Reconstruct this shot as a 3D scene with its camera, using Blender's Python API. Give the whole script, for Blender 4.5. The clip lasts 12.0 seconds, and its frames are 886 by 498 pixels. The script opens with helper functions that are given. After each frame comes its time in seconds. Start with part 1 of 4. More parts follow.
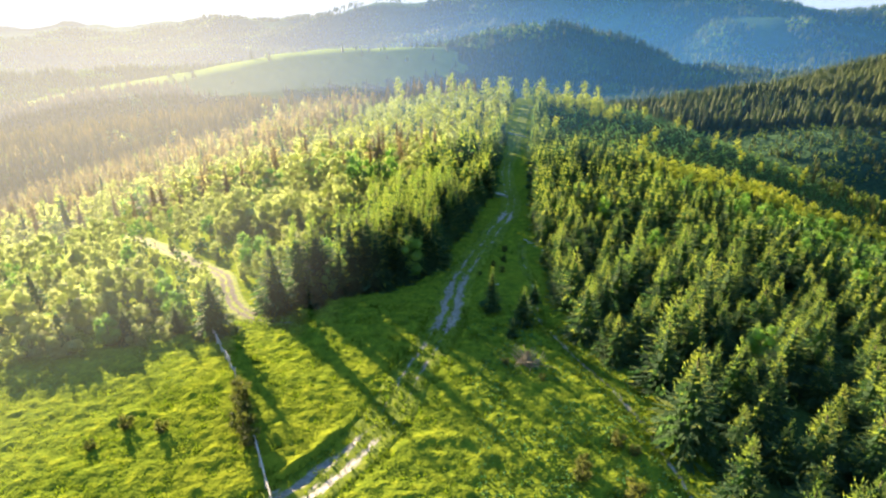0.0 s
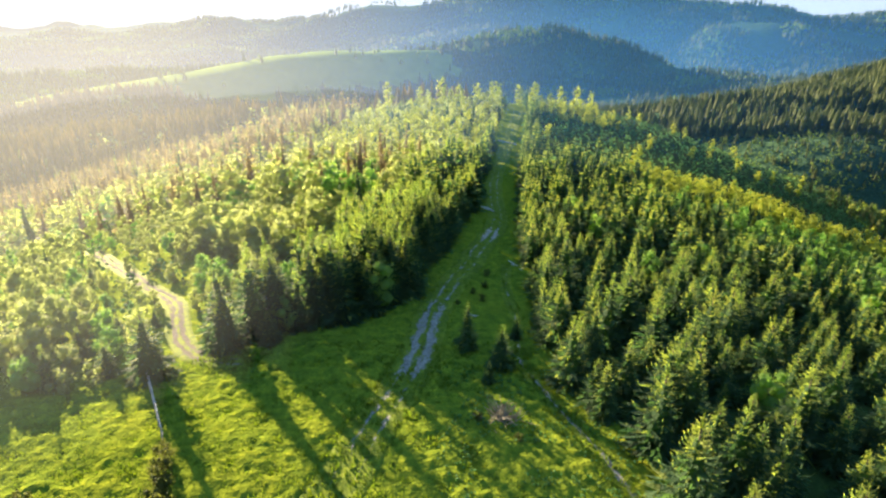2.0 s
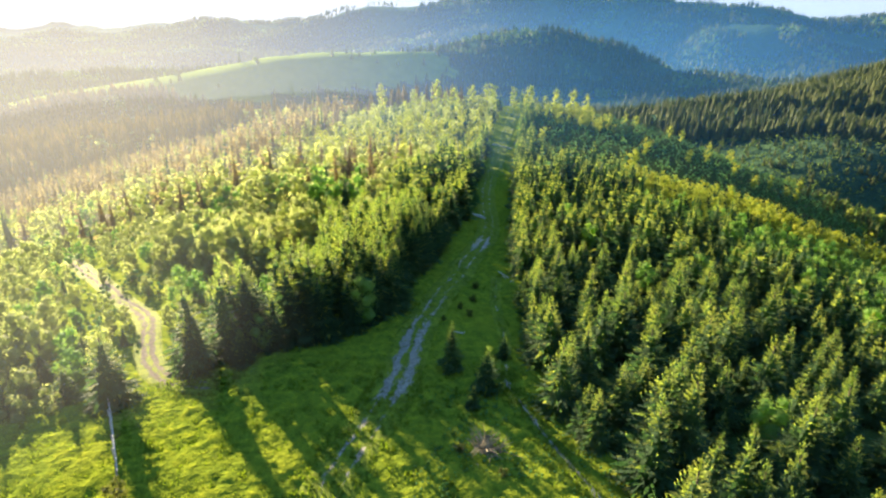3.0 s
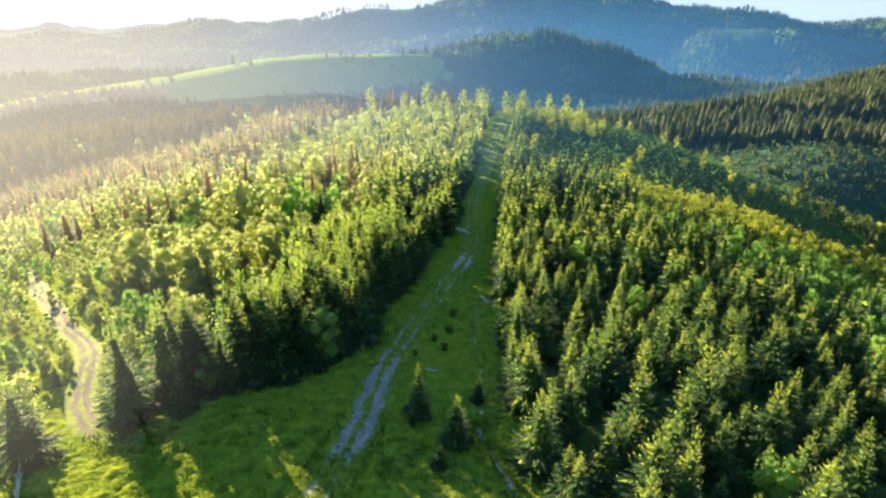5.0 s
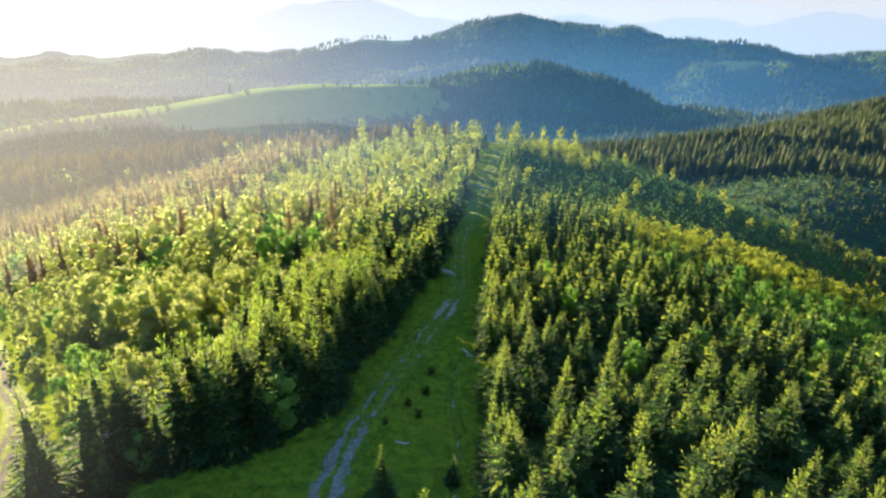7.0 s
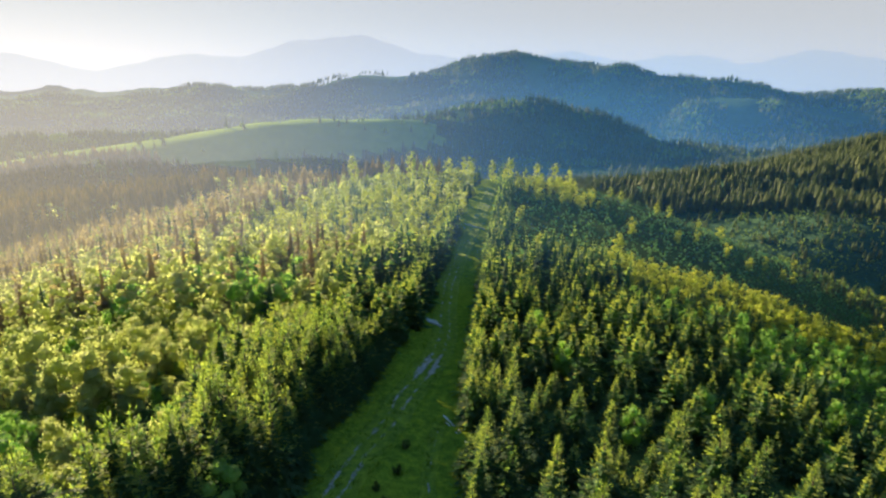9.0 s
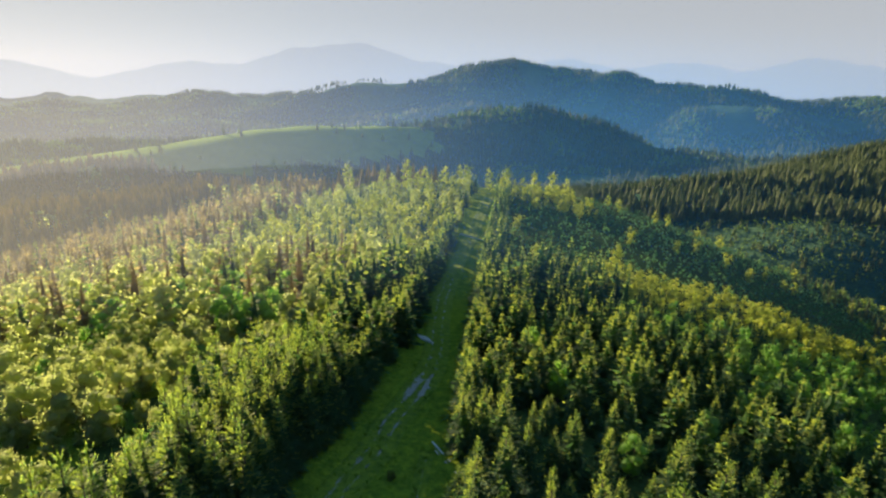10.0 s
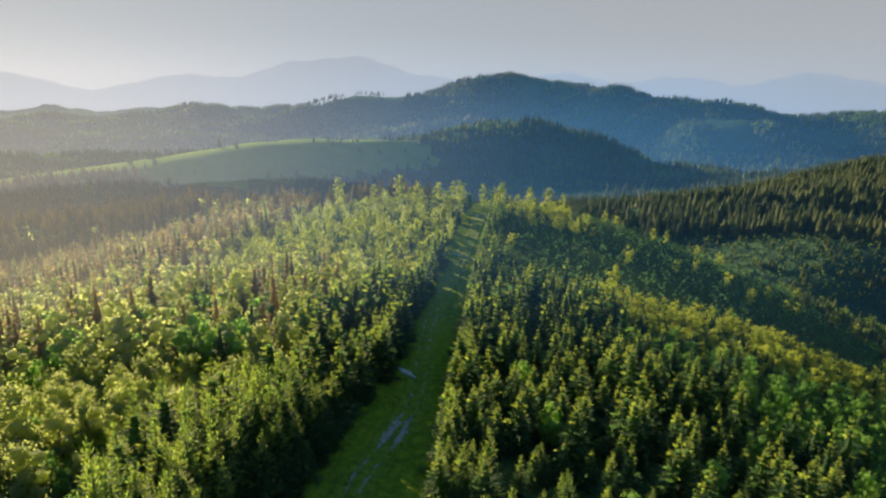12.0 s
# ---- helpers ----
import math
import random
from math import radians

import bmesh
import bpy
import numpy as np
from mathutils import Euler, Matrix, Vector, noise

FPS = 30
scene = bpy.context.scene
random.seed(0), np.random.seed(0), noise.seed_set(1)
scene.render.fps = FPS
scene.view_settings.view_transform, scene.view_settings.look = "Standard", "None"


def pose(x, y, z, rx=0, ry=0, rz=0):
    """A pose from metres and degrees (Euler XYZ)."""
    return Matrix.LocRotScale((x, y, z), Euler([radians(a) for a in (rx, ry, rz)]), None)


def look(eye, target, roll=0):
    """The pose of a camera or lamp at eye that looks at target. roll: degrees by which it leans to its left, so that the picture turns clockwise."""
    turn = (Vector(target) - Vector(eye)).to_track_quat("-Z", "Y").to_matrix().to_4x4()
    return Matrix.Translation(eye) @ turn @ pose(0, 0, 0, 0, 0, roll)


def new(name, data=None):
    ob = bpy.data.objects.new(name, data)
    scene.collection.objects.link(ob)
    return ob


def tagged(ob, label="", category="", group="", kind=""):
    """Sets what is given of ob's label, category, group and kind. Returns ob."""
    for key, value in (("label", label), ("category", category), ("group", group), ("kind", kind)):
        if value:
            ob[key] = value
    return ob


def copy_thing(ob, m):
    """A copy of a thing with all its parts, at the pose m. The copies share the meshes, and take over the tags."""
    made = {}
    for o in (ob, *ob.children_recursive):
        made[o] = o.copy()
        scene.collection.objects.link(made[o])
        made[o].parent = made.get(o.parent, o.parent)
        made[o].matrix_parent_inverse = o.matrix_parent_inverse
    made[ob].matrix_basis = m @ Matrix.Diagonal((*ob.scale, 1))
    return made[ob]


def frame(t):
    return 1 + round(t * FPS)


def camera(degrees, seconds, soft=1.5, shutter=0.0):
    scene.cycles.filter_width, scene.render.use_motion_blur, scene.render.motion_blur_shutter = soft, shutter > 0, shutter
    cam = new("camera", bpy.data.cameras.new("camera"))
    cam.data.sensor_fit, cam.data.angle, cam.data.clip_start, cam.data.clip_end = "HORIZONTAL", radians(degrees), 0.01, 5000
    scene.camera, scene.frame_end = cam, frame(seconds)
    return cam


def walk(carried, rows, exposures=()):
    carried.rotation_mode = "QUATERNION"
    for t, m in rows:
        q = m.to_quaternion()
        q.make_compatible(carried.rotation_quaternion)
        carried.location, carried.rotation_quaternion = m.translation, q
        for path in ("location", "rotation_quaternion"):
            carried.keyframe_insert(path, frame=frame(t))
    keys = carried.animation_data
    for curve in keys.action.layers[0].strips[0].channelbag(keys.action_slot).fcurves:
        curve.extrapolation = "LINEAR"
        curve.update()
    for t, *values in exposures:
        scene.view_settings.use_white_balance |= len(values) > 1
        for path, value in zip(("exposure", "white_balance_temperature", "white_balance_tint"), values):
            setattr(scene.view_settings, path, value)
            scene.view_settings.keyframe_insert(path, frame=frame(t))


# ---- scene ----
cam = camera(71.9, 12.0, soft=2.3)
METRES, EYE, TILT, LEAN, TURN = 45.0, 35.0, -23.5, 0.0, 0.0
ROWS = [
    (0.0, 0.0, 0.0, 0.0, 0.0, 0.0, -0.0),
    (0.5, 0.0122, 0.0423, 0.0164, -0.1, 0.07, -0.03),
    (1.0, 0.0255, 0.0837, 0.0326, -0.24, 0.14, -0.11),
    (1.5, 0.0392, 0.1209, 0.0477, -0.34, 0.19, -0.16),
    (2.0, 0.0555, 0.1622, 0.0645, -0.47, 0.24, -0.24),
    (2.5, 0.0698, 0.197, 0.0793, -0.59, 0.31, -0.26),
    (3.0, 0.0864, 0.2358, 0.0956, -0.72, 0.36, -0.27),
    (5.0, 0.1442, 0.374, 0.1564, -1.1, 0.55, -0.42),
    (5.5, 0.157, 0.4083, 0.1714, -1.19, 0.65, -0.45),
    (6.0, 0.1696, 0.4425, 0.1865, -1.26, 1.43, -0.52),
    (6.5, 0.181, 0.4747, 0.2001, -1.33, 2.24, -0.56),
    (7.0, 0.1936, 0.5116, 0.2162, -1.4, 3.15, -0.61),
    (9.0, 0.2405, 0.6538, 0.2795, -1.72, 6.24, -0.73),
    (9.5, 0.2513, 0.688, 0.2948, -1.8, 6.56, -0.75),
    (10.0, 0.2636, 0.7266, 0.3127, -1.88, 6.88, -0.76),
    (10.5, 0.2756, 0.7604, 0.3273, -1.9, 7.15, -0.8),
    (11.0, 0.2891, 0.7984, 0.3446, -1.96, 7.47, -0.8),
    (11.5, 0.3006, 0.8322, 0.3598, -2.02, 7.74, -0.81),
    (12.0, 0.3137, 0.871, 0.3763, -2.09, 8.06, -0.83),
]
EXPOSURES = [(0.0, 3.1, 6400, 19), (5.0, 3.1, 6400, 18), (7.0, 2.92, 6400, 18), (9.0, 2.56, 6400, 18), (12.0, 2.1, 6400, 18)]
walk(cam, [(t, pose(0, 0, EYE, TILT, LEAN, TURN) @ pose(METRES * x, METRES * y, METRES * z, 90 + pitch, roll, yaw)) for t, x, y, z, yaw, pitch, roll in ROWS], EXPOSURES)

# ---- sky and sun ----
SUN_LEFT, SUN_UP = 34.5, 11.0          # degrees left of the walk's first heading, degrees above the horizon
world = bpy.data.worlds.new("sky")
scene.world = world
world.use_nodes = True
wn = world.node_tree
sky = wn.nodes.new("ShaderNodeTexSky")
sky.sky_type = "NISHITA"
sky.sun_disc = False
sky.sun_elevation = radians(SUN_UP)
sky.sun_rotation = radians(-SUN_LEFT)
sky.altitude, sky.air_density, sky.dust_density, sky.ozone_density = 900, 1.0, 0.2, 3.0
wn.nodes["Background"].inputs["Strength"].default_value = 0.025
pale = wn.nodes.new("ShaderNodeHueSaturation")          # hazy, washed-out sky
pale.inputs["Saturation"].default_value = 0.55
wn.links.new(sky.outputs[0], pale.inputs["Color"])
veil = wn.nodes.new("ShaderNodeMix")                    # even white haze over the whole sky
veil.data_type = "RGBA"
veil.inputs["Factor"].default_value = 0.95
aim = wn.nodes.new("ShaderNodeTexCoord")
up = wn.nodes.new("ShaderNodeSeparateXYZ")
wn.links.new(aim.outputs["Generated"], up.inputs[0])
band = wn.nodes.new("ShaderNodeValToRGB")               # whitish at the horizon, blue overhead
for at, shade in ((0.025, (0.61, 0.665, 0.67)), (0.13, (0.55, 0.6, 0.595)), (0.3, (0.4, 0.52, 0.63))):
    stop = band.color_ramp.elements.new(at)
    stop.color = (*shade, 1)
band.color_ramp.elements[0].position, band.color_ramp.elements[0].color = 0.0, (0.61, 0.665, 0.67, 1)
band.color_ramp.elements[-1].position, band.color_ramp.elements[-1].color = 0.62, (0.15, 0.47, 0.94, 1)
wn.links.new(up.outputs["Z"], band.inputs[0])
lift = wn.nodes.new("ShaderNodeVectorMath")
lift.operation = "SCALE"
lift.inputs["Scale"].default_value = 6.6
wn.links.new(band.outputs[0], lift.inputs[0])
wn.links.new(lift.outputs[0], veil.inputs["B"])
wn.links.new(pale.outputs[0], veil.inputs["A"])
wn.links.new(veil.outputs["Result"], wn.nodes["Background"].inputs["Color"])
sun_data = bpy.data.lights.new("sun", "SUN")
sun_data.energy, sun_data.angle, sun_data.color = 5.0, radians(0.6), (1.0, 0.81, 0.48)
sun = new("sun", sun_data)
to_sun = Vector((-math.sin(radians(SUN_LEFT)) * math.cos(radians(SUN_UP)), math.cos(radians(SUN_LEFT)) * math.cos(radians(SUN_UP)), math.sin(radians(SUN_UP))))
sun.matrix_world = look(to_sun * 300, (0, 0, 0))

# ---- materials ----
def material(name):
    m = bpy.data.materials.new(name)
    m.use_nodes = True
    return m, m.node_tree.nodes, m.node_tree.links, m.node_tree.nodes["Principled BSDF"]


def ramp(nodes, links, source, stops):
    r = nodes.new("ShaderNodeValToRGB")
    while len(r.color_ramp.elements) < len(stops):
        r.color_ramp.elements.new(0.5)
    for e, (at, col) in zip(r.color_ramp.elements, stops):
        e.position, e.color = at, (*col, 1)
    links.new(source, r.inputs[0])
    return r.outputs[0]


def noise_at(nodes, links, scale, detail=4, rough=0.6, coords=None):
    n = nodes.new("ShaderNodeTexNoise")
    n.inputs["Scale"].default_value, n.inputs["Detail"].default_value, n.inputs["Roughness"].default_value = scale, detail, rough
    if coords is None:
        coords = nodes.new("ShaderNodeNewGeometry").outputs["Position"]
    links.new(coords, n.inputs["Vector"])
    return n.outputs["Fac"]


def mix(nodes, links, fac, a, b, mode="MIX"):
    m = nodes.new("ShaderNodeMix")
    m.data_type, m.blend_type = "RGBA", mode
    for sock, v in ((m.inputs["Factor"], fac), (m.inputs["A"], a), (m.inputs["B"], b)):
        if isinstance(v, (int, float)):
            sock.default_value = v
        elif isinstance(v, tuple):
            sock.default_value = (*v, 1)
        else:
            links.new(v, sock)
    return m.outputs["Result"]


def foliage(name, dark, light, through_tint, through_share=0.45, patch=0.25, rough=0.7):
    """Leaves or needles: colour varies by tree, by spray and by stand; light passes through them."""
    m, n, l, p = material(name)
    geo = n.new("ShaderNodeNewGeometry")
    info = n.new("ShaderNodeObjectInfo")
    stand = noise_at(n, l, patch, 3)
    spread = n.new("ShaderNodeMath"); spread.operation = "MULTIPLY_ADD"
    l.new(geo.outputs["Random Per Island"], spread.inputs[0]); spread.inputs[1].default_value = 0.12
    l.new(stand, spread.inputs[2])
    spread2 = n.new("ShaderNodeMath"); spread2.operation = "MULTIPLY_ADD"
    l.new(info.outputs["Random"], spread2.inputs[0]); spread2.inputs[1].default_value = 0.3
    l.new(spread.outputs[0], spread2.inputs[2])
    col = ramp(n, l, spread2.outputs[0], [(0.35, dark), (1.05, light)])
    l.new(col, p.inputs["Base Color"])
    p.inputs["Roughness"].default_value = rough
    p.inputs["Specular IOR Level"].default_value = 0.08
    tr = n.new("ShaderNodeBsdfTranslucent")
    l.new(mix(n, l, 1.0, col, through_tint, "MULTIPLY"), tr.inputs["Color"])
    ms = n.new("ShaderNodeMixShader")
    ms.inputs[0].default_value = through_share
    l.new(p.outputs[0], ms.inputs[1]); l.new(tr.outputs[0], ms.inputs[2])
    l.new(ms.outputs[0], n["Material Output"].inputs["Surface"])
    bp = n.new("ShaderNodeBump"); bp.inputs["Strength"].default_value = 1.0; bp.inputs["Distance"].default_value = 0.5
    l.new(noise_at(n, l, 4.5, 3), bp.inputs["Height"])
    l.new(bp.outputs[0], p.inputs["Normal"]); l.new(bp.outputs[0], tr.inputs["Normal"])
    return m


def rough_stuff(name, stops, scale, fine, rough=0.9, bump=0.3, dist=0.05):
    m, n, l, p = material(name)
    a, b = noise_at(n, l, scale, 5), noise_at(n, l, fine, 5, 0.7)
    s = n.new("ShaderNodeMath"); s.operation = "MULTIPLY_ADD"; s.inputs[1].default_value = 0.5
    l.new(b, s.inputs[0])
    h = n.new("ShaderNodeMath"); h.operation = "MULTIPLY"; h.inputs[1].default_value = 0.5
    l.new(a, h.inputs[0]); l.new(h.outputs[0], s.inputs[2])
    l.new(ramp(n, l, s.outputs[0], stops), p.inputs["Base Color"])
    p.inputs["Roughness"].default_value = rough
    bp = n.new("ShaderNodeBump"); bp.inputs["Strength"].default_value = bump; bp.inputs["Distance"].default_value = dist
    l.new(b, bp.inputs["Height"]); l.new(bp.outputs[0], p.inputs["Normal"])
    return m


SPRUCE = foliage("spruce_needles", (0.02, 0.056, 0.03), (0.066, 0.12, 0.052), (1.9, 2.1, 1.1), 0.48)
# fresh shoots, and the light tone that paints sun on spruce tops
LIT_SHOOTS = foliage("sunlit_spruce_shoots", (0.086, 0.15, 0.04), (0.232, 0.268, 0.066), (1.95, 2.1, 1.0), 0.52)
SPRUCE_DRY = foliage("brownish_needles", (0.085, 0.09, 0.05), (0.22, 0.18, 0.105), (1.95, 1.9, 1.1), 0.6, 0.1)
LEAVES = foliage("young_leaves", (0.065, 0.16, 0.045), (0.205, 0.31, 0.09), (1.9, 2.05, 1.0), 0.58)
# light birch green, lifted further to paint the glare over that slope
PALE_LEAVES = foliage("glare_pale_birch_leaves", (0.12, 0.158, 0.07), (0.315, 0.34, 0.155), (1.9, 1.98, 1.2), 0.62)
# brighter copy of the leaves: sunshine on the crest put into the colour
CREST_LEAVES = foliage("sunlit_crest_leaves", (0.15, 0.2, 0.042), (0.37, 0.375, 0.088), (2.0, 2.0, 0.95), 0.64)
BLOSSOM = foliage("cream_blossom", (0.45, 0.42, 0.28), (0.75, 0.7, 0.5), (1.2, 1.2, 1.0), 0.4)
SHRUB = foliage("shrub_leaves", (0.045, 0.125, 0.052), (0.125, 0.215, 0.08), (1.8, 2.0, 1.1), 0.48, 0.08)
HEDGE = foliage("hedge_leaves", (0.04, 0.06, 0.018), (0.12, 0.13, 0.04), (1.7, 1.7, 0.9), 0.4, 0.8)
GRASS_BLADES = foliage("grass_blades", (0.05, 0.105, 0.012), (0.14, 0.185, 0.016), (1.7, 1.7, 0.55), 0.45, 0.18)
FAR_SPRUCE = foliage("far_spruce", (0.03, 0.055, 0.026), (0.1, 0.12, 0.045), (2.0, 2.0, 1.0), 0.5, 0.02)
FAR_LEAVES = foliage("far_leaves", (0.055, 0.1, 0.024), (0.15, 0.2, 0.045), (2.0, 2.0, 0.9), 0.52, 0.05)
BARK = rough_stuff("bark", [(0.3, (0.05, 0.035, 0.025)), (0.7, (0.14, 0.1, 0.075))], 2.0, 14.0, 0.9, 0.5)
GREY_WOOD = rough_stuff("weathered_wood", [(0.3, (0.2, 0.18, 0.16)), (0.7, (0.5, 0.47, 0.43))], 1.5, 18.0, 0.85, 0.4)
DEAD_WOOD = rough_stuff("dead_wood", [(0.3, (0.1, 0.08, 0.045)), (0.7, (0.34, 0.28, 0.17))], 1.5, 12.0, 0.9, 0.5)

# ---- lie of the land ----
FLOOR = -138.0
# hills: centre x, y, top z, half-width along, half-width across, turn in degrees
HILLS = [
    (759, 621, 6, 274, 207, 0), (290, 395, -62, 120, 80, 10), (-210, 350, -54, 140, 110, 20), (-85, 420, -52, 110, 80, 0),
    (209, 1350, -38, 167, 102, 0), (106, 1643, -56, 162, 85, 0), (-153, 1067, -67, 371, 66, 38), (364, 2406, 65, 348, 244, 0),
    (-114, 2222, -9, 269, 56, 10), (787, 2134, 9, 342, 250, -10), (1412, 1901, -29, 413, 256, -20), (809, 1690, -41, 134, 124, 0),
    (-601, 2400, -75, 349, 145, 0), (-1000, 1560, -100, 330, 120, 15), (359, 542, -57, 302, 128, 10),
]
SHARP = 6          # the grassy spur has a sharp crest


def height(x, y):
    """Height of the ground; x and y may be arrays."""
    x, y = np.asarray(x, float), np.asarray(y, float)
    crest = np.interp(y, [-400, -100, 0, 45, 66, 106, 138, 202, 283, 315, 400, 600, 900], [-30, 2, 5, 3, 0.4, -4.2, -7.7, -12.4, -15.4, -18.0, -50, -110, -150])
    u = x - 0.16 * (y - 60)
    vl, vr = np.maximum(0, -u - 15), np.maximum(0, u)
    left = np.where(vl < 60, 0.0023 * vl ** 2, 8.3 + 0.276 * (vl - 60))
    right = np.where(vr < 75, 0.055 * vr * np.minimum(1, vr / 6) + 0.0016 * vr ** 2, 13.1 + 0.37 * (vr - 75))
    near = crest - left - right
    near = near + 0.25 * np.sin(x * 0.21 + 1.3 * np.sin(y * 0.13)) * np.sin(y * 0.17 + 0.7)
    total = np.zeros_like(x)
    for k, (cx, cy, top, sa, sc, turn) in enumerate(HILLS):
        c, s = math.cos(radians(turn)), math.sin(radians(turn))
        a, b = ((x - cx) * c + (y - cy) * s) / sa, (-(x - cx) * s + (y - cy) * c) / sc
        wob = 1 + 0.10 * np.sin(x / 61.0 + y / 97.0 + cx) * np.sin(y / 73.0 - x / 113.0 + cy)
        b2 = 1.6 * (np.sqrt(np.maximum(0, np.abs(b) - 0.4) ** 2 + 1) - 1) if k == SHARP else 0.5 * b * b
        total = total + ((top - FLOOR) * np.exp(-(0.5 * a * a + b2) * wob)) ** 3
    far = FLOOR + total ** (1 / 3)
    far = far + np.clip((y - 800) / 500, 0, 1) * (5 * np.sin(x / 71 + 1.7 * np.sin(y / 130)) * np.sin(y / 83 + 0.8 * np.sin(x / 97)) + 3 * np.sin(x / 29 + y / 61) * np.sin(y / 37))
    # spurs and gullies of the hills across the valley
    spur = 1 - np.abs(np.sin(x / 165 + 1.1 * np.sin(y / 230 + 0.5) + 0.5 * np.sin(y / 95)))
    rib = 1 - np.abs(np.sin(x / 88 - y / 140 + 0.9 * np.sin(y / 120)))
    far = far + np.clip((y - 1280) / 250, 0, 1) * (26 * spur ** 1.5 + 11 * rib - 17)
    k = 6.0
    d = np.clip(0.5 + 0.5 * (near - far) / k, 0, 1)
    return far * (1 - d) + near * d + k * d * (1 - d)


def put_mesh(name, verts, tris, mats, index=None, smooth=False):
    me = bpy.data.meshes.new(name)
    verts, tris = np.asarray(verts, np.float32), np.asarray(tris, np.int32)
    me.vertices.add(len(verts)); me.vertices.foreach_set("co", verts.ravel())
    me.loops.add(tris.size); me.loops.foreach_set("vertex_index", tris.ravel())
    me.polygons.add(len(tris))
    me.polygons.foreach_set("loop_start", np.arange(0, tris.size, tris.shape[1], dtype=np.int32))
    for m in mats:
        me.materials.append(m)
    if index is not None:
        me.polygons.foreach_set("material_index", np.asarray(index, np.int32))
    me.polygons.foreach_set("use_smooth", np.full(len(tris), smooth))
    me.update(calc_edges=True)
    me.validate()
    return me


def child(name, me, parent, label=""):
    ob = new(name, me)
    ob.parent = parent
    return tagged(ob, label)


def land(name, lump_stops, fine_stops, tired, lump_scale, fine_scale, bump, dist):
    m, n, l, p = material(name)
    lump, fine, broad = noise_at(n, l, lump_scale, 4), noise_at(n, l, fine_scale, 5, 0.7), noise_at(n, l, lump_scale * 0.07, 4)
    col = mix(n, l, 0.5, ramp(n, l, lump, lump_stops), ramp(n, l, fine, fine_stops))
    col = mix(n, l, ramp(n, l, broad, [(0.5, (0, 0, 0)), (0.7, (0.6, 0.6, 0.6))]), col, tired)
    l.new(col, p.inputs["Base Color"])
    p.inputs["Roughness"].default_value = 0.9
    p.inputs["Specular IOR Level"].default_value = 0.0
    bp = n.new("ShaderNodeBump"); bp.inputs["Strength"].default_value = bump; bp.inputs["Distance"].default_value = dist
    l.new(lump, bp.inputs["Height"]); l.new(bp.outputs[0], p.inputs["Normal"])
    return m


GRASS_LUMPS = [(0.3, (0.015, 0.045, 0.009)), (0.5, (0.085, 0.13, 0.013)), (0.72, (0.225, 0.245, 0.016))]
GRASS_FINE = [(0.3, (0.015, 0.045, 0.009)), (0.7, (0.205, 0.23, 0.015))]
GRASS_TIRED = (0.15, 0.165, 0.013)
GRASS = land("meadow_grass", GRASS_LUMPS, GRASS_FINE, GRASS_TIRED, 1.1, 6.0, 0.9, 0.4)
# dark forest floor, its tone also painting shade under broadleaves and shrubs
SHADED_WOOD_FLOOR = land("shaded_wood_floor", [(0.3, (0.02, 0.035, 0.01)), (0.7, (0.05, 0.075, 0.018))],
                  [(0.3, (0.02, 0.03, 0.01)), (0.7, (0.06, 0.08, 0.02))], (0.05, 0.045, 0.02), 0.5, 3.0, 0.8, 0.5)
FAR_WOOD = land("far_wooded_slope", [(0.3, (0.012, 0.03, 0.022)), (0.7, (0.035, 0.065, 0.03))],
                [(0.3, (0.012, 0.03, 0.022)), (0.7, (0.04, 0.07, 0.03))], (0.05, 0.09, 0.035), 0.09, 0.4, 1.0, 7.0)
FAR_MEADOW = land("far_meadow", [(0.3, (0.065, 0.115, 0.025)), (0.7, (0.13, 0.18, 0.04))],
                  [(0.3, (0.06, 0.1, 0.025)), (0.7, (0.14, 0.18, 0.04))], (0.09, 0.12, 0.03), 0.03, 0.2, 0.3, 1.0)
EDGE_Y = [-50, 20, 36, 45, 51, 62, 98, 169, 228, 300]
EDGE_R = [24, 20.5, 19.0, 18.4, 15.6, 13.6, 16.5, 25, 34, 44]
EDGE_LY = [57, 59, 66, 73, 85, 102, 121, 228, 300]
EDGE_L = [-22, -19, -8.5, -1.8, 0.8, 4.3, 9.2, 24, 36]


def far_meadow(x, y):
    """True on the open grassy back of the hill across the valley."""
    c, s = math.cos(radians(38)), math.sin(radians(38))
    a, b = ((x + 165) * c + (y - 1062) * s) / 460, (-(x + 165) * s + (y - 1062) * c) / 110
    return (a * a + b * b < 1) & (a < 0.42)


